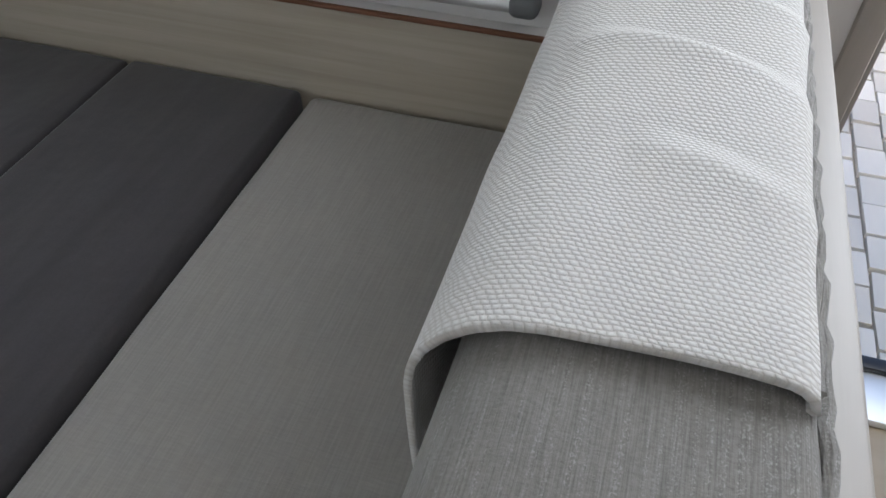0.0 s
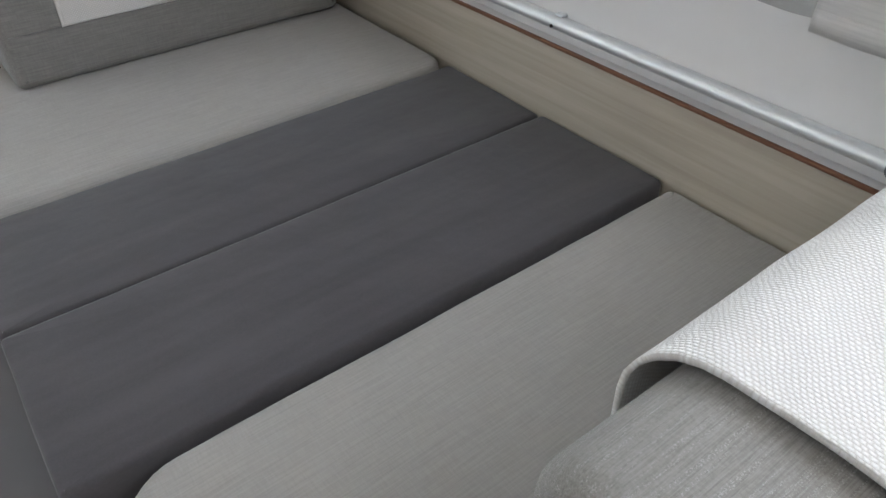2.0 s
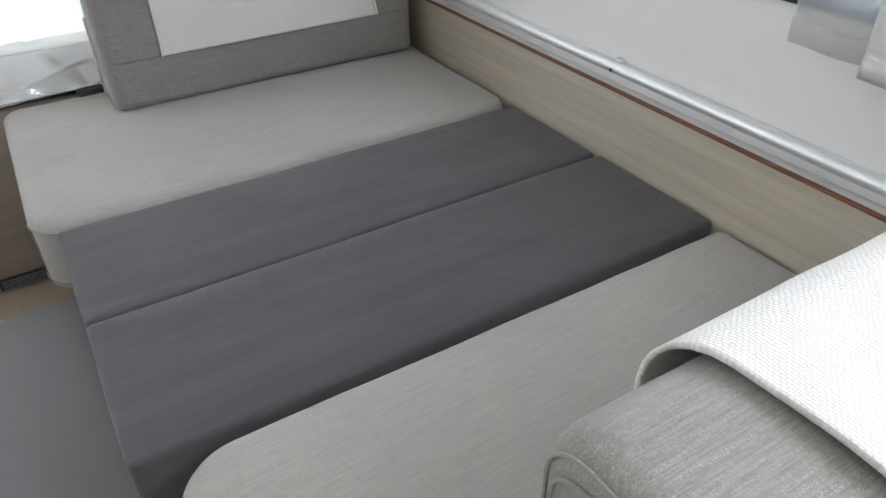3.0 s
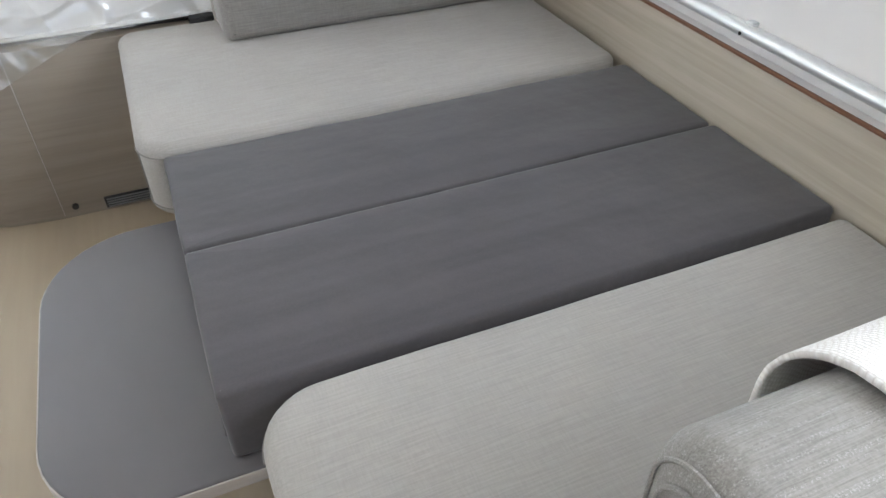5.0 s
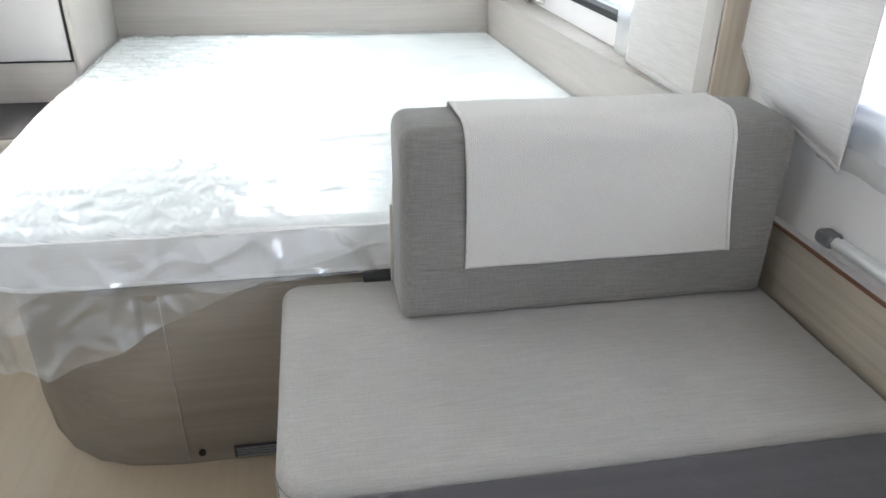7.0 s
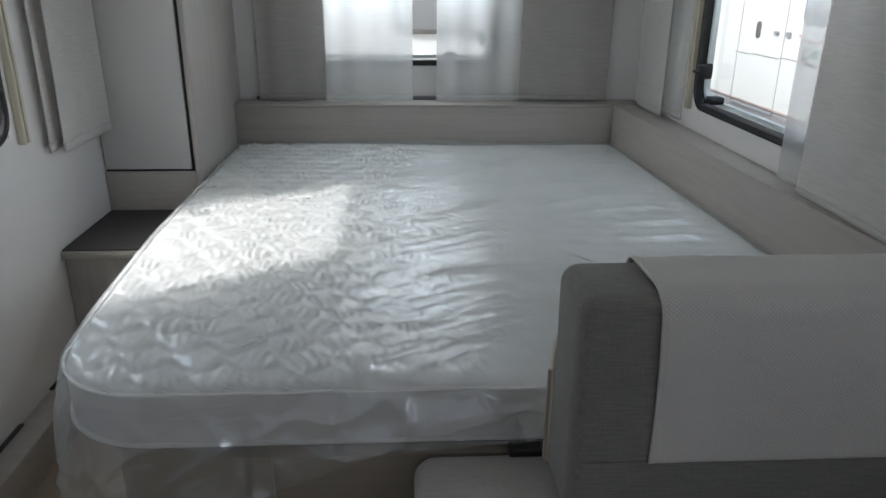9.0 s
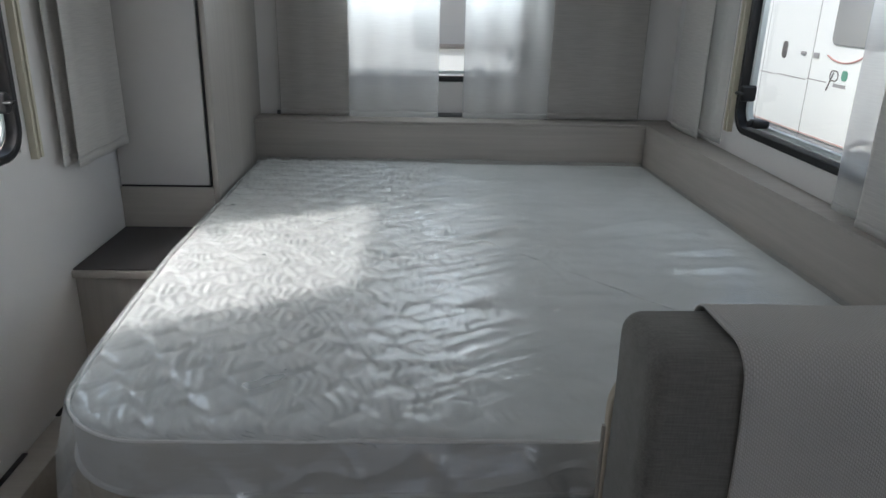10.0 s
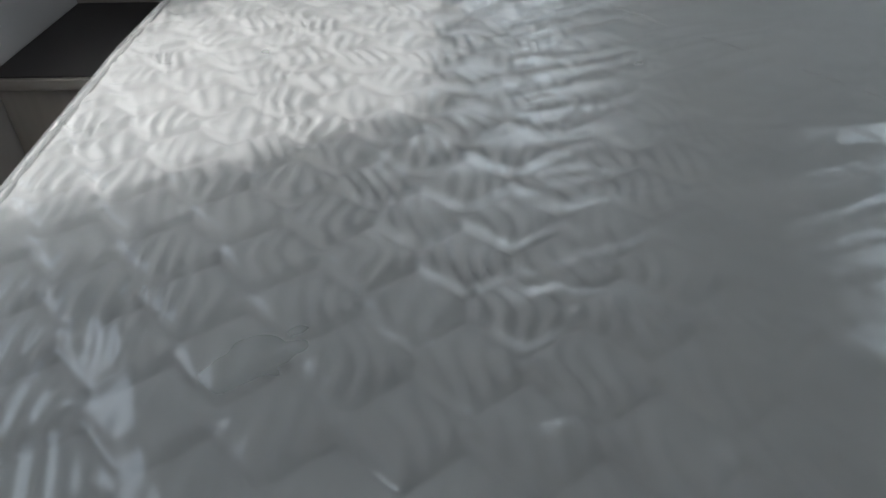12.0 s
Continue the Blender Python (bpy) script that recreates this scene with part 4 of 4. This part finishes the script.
for name, m, u0, u1, c, wide, label in (("blind_guide", SIDEWAYS, 2.475, 2.515, XR, -0.02, "beige blind guide strip beside the bed window"),
                                        ("blind_guide", SIDEWAYS, 1.865, 1.905, XL, 0.02, "beige blind guide strip beside the small window")):
    g = thing(name, m @ Vector((u0, 0.85, c)), label, "blind guide", "blind guides")
    for a, b, d in ((u0, u0 + 0.012, 1.0), (u0 + 0.013, u0 + 0.027, 0.6), (u0 + 0.028, u1, 0.85)):
        part("rail", pad(rrect(a, b, 0.852, 1.56, (0.002,) * 4, 2), min(c, c + wide * d), max(c, c + wide * d), 0.001, m=m, rings=1, edge=1), BRASSY if d != 0.6 else GREY_OAK, g)

curtain("linen_curtain", SIDEWAYS, 2.03, 2.395, 0.792, 1.75, XL + 0.05, 2, 0.006, PALE_LINEN, "white linen curtain hanging beside the wardrobe", "bed curtains", 0.03)
curtain("sheer_curtain", SIDEWAYS, 1.99, 2.26, 0.80, 1.75, XL + 0.022, 2, 0.005, PALE_LINEN, "white inner curtain hanging beside the wardrobe", "bed curtains", 0.03, 1.0)
curtain("linen_curtain", SIDEWAYS, 2.70, 3.0, 0.782, 1.70, -0.006, 1, 0.005, PALE_LINEN, "pale linen curtain in the bed corner", "bed curtains", 0.02)
curtain("sheer_curtain", SIDEWAYS, 2.53, 2.76, 0.80, 1.70, 0.006, 2, 0.006, SHEER, "white sheer curtain by the bed window", "bed curtains", 0.02, 1.2, None, 0.1)
curtain("linen_curtain", SIDEWAYS, 1.10, 1.59, 0.778, 1.70, -0.022, 1, 0.007, PALE_LINEN, "pale linen curtain beside the oak post", "bed curtains", 0.02, 2.0)
curtain("sheer_curtain", SIDEWAYS, 1.52, 1.74, 0.782, 1.70, 0.004, 2, 0.005, SHEER, "white sheer curtain by the bed window", "bed curtains", 0.02, 0.3)
# These two hang in the darkened linen.
curtain("linen_curtain", UPRIGHT, -1.70, -1.395, 0.783, 1.75, 3.11, 2, 0.008, SHADED_LINEN, "linen curtain at the rear window, shade put into its colour", "rear curtains", 0.025)
curtain("linen_curtain", UPRIGHT, -0.535, -0.12, 0.783, 1.75, 3.11, 2, 0.008, SHADED_LINEN, "linen curtain at the rear window, shade put into its colour", "rear curtains", 0.025, 1.5)
curtain("sheer_curtain", UPRIGHT, -1.40, -1.012, 0.783, 1.75, 3.092, 3, 0.007, SHEER, "white sheer curtain at the rear window", "rear curtains", 0.025, 0.7)
curtain("sheer_curtain", UPRIGHT, -0.905, -0.53, 0.783, 1.75, 3.092, 3, 0.007, SHEER, "white sheer curtain at the rear window", "rear curtains", 0.025, 2.2)

# ---- outside ----
GZ = -0.52
structure("ground", box(-400, 400, -400, 400, GZ - 0.3, GZ - 0.012, 0), GROUND, "sandy joints and ground reaching to the horizon", "ground", False)
paving = thing("pavement", (1.5, -1.5, GZ), "pale stone pavers outside the entrance", "pavement", "", "structure")
paver_mesh = mesh_of("paver", box(-0.5, 0.5, -0.5, 0.5, -0.012, 0.012, 0), PAVER, False)
bmx = bmesh.new()
bmx.from_mesh(paver_mesh)
bmesh.ops.bevel(bmx, geom=list(bmx.edges), offset=0.004, segments=1, affect="EDGES")
bmx.to_mesh(paver_mesh)
bmx.free()
rng = random.Random(5)
for i in range(20):
    for j in range(14):
        ob = new("paver", paver_mesh)
        ob.parent = paving
        w, d = 0.155, 0.105
        ob.location = (-0.95 + i * w + (0.5 * w if j % 2 else 0) + rng.uniform(-0.004, 0.004), -0.75 + j * d + rng.uniform(-0.004, 0.004), rng.uniform(-0.003, 0.003))
        ob.rotation_euler = (rng.uniform(-0.015, 0.015), rng.uniform(-0.015, 0.015), rng.uniform(-0.03, 0.03))
        ob.scale = (w - 0.014, d - 0.012, 1.0)

SIDE = 2.7
van = thing("camper_van", (SIDE + 1.1, 7.0, GZ), "white motorhome parked alongside with grey skirt and red lines", "motorhome")
part("body", pad(rrect(3.2, 11.5, 0.06, 2.45, (0.05, 0.05, 0.25, 0.35), 6), SIDE, SIDE + 2.2, 0.02, m=SIDEWAYS, step=0.3, rings=2), CAMPER, van, "white smooth body")
part("skirt", box(SIDE + 0.012, SIDE + 2.15, 6.15, 11.3, GZ + 0.3, 0.055, 0.01), CAMPER_GREY, van, "grey side skirt")
part("skirt", box(SIDE + 0.012, SIDE + 2.15, 3.3, 5.45, GZ + 0.3, 0.055, 0.01), CAMPER_GREY, van, "grey side skirt")
part("trim_line", box(SIDE - 0.006, SIDE + 0.01, 6.15, 11.3, 0.078, 0.086, 0.002), CAMPER_RED, van, "thin dark red line")
part("trim_line", box(SIDE - 0.006, SIDE + 0.01, 3.3, 5.45, 0.078, 0.086, 0.002), CAMPER_RED, van, "thin dark red line")
arch = [(SIDE - 0.004, 5.8 + 0.36 * math.cos(radians(a)), -0.16 + 0.36 * math.sin(radians(a))) for a in range(20, 165, 8)]
part("wheel_arch", tube(arch, 0.022, 8), CAMPER_GREY, van, "grey wheel arch")
wheel = part("wheel", tube([(SIDE - 0.012, 5.8, -0.2), (SIDE + 0.2, 5.8, -0.2)], 0.32, 32), TYRE, van, "black tyre")
part("rim", tube([(SIDE - 0.02, 5.8, -0.2), (SIDE + 0.02, 5.8, -0.2)], 0.2, 24), ALU, wheel, "metal rim")
for x, y in ((SIDE + 1.95, 5.8), (SIDE + 1.95, 9.8), (SIDE - 0.012, 9.8)):
    part("wheel", tube([(x, y, -0.2), (x + 0.2, y, -0.2)], 0.32, 24), TYRE, van, "black tyre")
part("door_outline", ring_frame(rrect(6.94, 7.93, 0.02, 1.75, (0.05,) * 4), 0.006, SIDE + 0.004, SIDE - 0.003, SIDEWAYS, 0.001), CAMPER_GREY, van, "thin door gap")
part("vent", pad(rrect(7.45, 7.54, 0.75, 0.92, (0.04,) * 4), SIDE - 0.012, SIDE + 0.01, 0.005, m=SIDEWAYS, rings=1), CAMPER_BLACK, van, "dark oval vent")
part("handle", box(SIDE - 0.02, SIDE + 0.006, 7.06, 7.14, 0.815, 0.845, 0.006), CAMPER_GREY, van, "door handle")
part("handle", box(SIDE - 0.02, SIDE + 0.006, 6.82, 6.90, 0.80, 0.85, 0.006), CAMPER_GREY, van, "door handle")
for a, b, z in ((7.63, 7.98, 0.575), (7.0, 7.58, 0.585), (6.62, 6.97, 0.60)):
    part("stripe", box(SIDE - 0.003, SIDE + 0.005, a, b, z - 0.005, z + 0.005, 0), CAMPER_GREY, van, "charcoal stripe")
part("emblem", ring_frame(rrect(6.44, 6.58, 0.62, 0.72, (0.045,) * 4), 0.012, SIDE + 0.004, SIDE - 0.004, SIDEWAYS, 0.001), CAMPER_BLACK, van, "looped charcoal emblem")
part("emblem", tube([(SIDE - 0.003, 6.60, 0.53), (SIDE - 0.003, 6.52, 0.70)], 0.007, 6), CAMPER_BLACK, van, "charcoal emblem stroke")
part("emblem", pad(rrect(6.30, 6.39, 0.64, 0.73, (0.03,) * 4), SIDE - 0.004, SIDE + 0.004, 0.001, m=SIDEWAYS, rings=1, edge=1), CAMPER_GREEN, van, "green emblem")
part("letter_bar", box(SIDE - 0.003, SIDE + 0.005, 6.30, 6.50, 0.575, 0.605, 0), CAMPER_GREY, van, "pale grey lettering bar")
win = part("window", pad(rrect(5.3, 6.63, 0.94, 1.55, (0.07,) * 4), SIDE - 0.02, SIDE + 0.01, 0.008, m=SIDEWAYS, rings=1), DARK_PANE, van, "tinted window")
part("red_line", tube([(SIDE - 0.004, 6.42 - 0.62 * math.sin(a), 1.35 - 0.62 * math.cos(a) * 0.9) for a in [radians(k * 6) for k in range(-4, 12)]], 0.008, 6), CAMPER_RED, van, "curved dark red line")

nb = thing("parked_caravan", (-0.9, 6.3, GZ), "white caravan with a tinted window parked behind", "caravan")
part("body", pad(rrect(-2.3, 0.6, -0.12, 2.2, (0.12, 0.12, 0.3, 0.3), 6), 5.2, 9.0, 0.03, m=UPRIGHT, step=0.3, rings=2), CAMPER, nb, "white body shell")
part("window", pad(rrect(-1.14, -0.05, 0.93, 1.55, (0.07,) * 4), 5.175, 5.21, 0.008, m=UPRIGHT, rings=1), DARK_PANE, nb, "grey tinted window")
part("window_trim", box(-1.0, -0.15, 5.168, 5.18, 0.935, 0.965, 0.004), CAMPER_BLACK, nb, "dark lower trim")
part("chassis", box(-2.0, 0.3, 5.5, 8.8, GZ + 0.2, -0.121, 0.01), CAMPER_GREY, nb, "grey chassis")
for x in (-2.15, 0.28):
    part("wheel", tube([(x, 7.1, -0.2), (x + 0.18, 7.1, -0.2)], 0.31, 24), TYRE, nb, "black tyre")
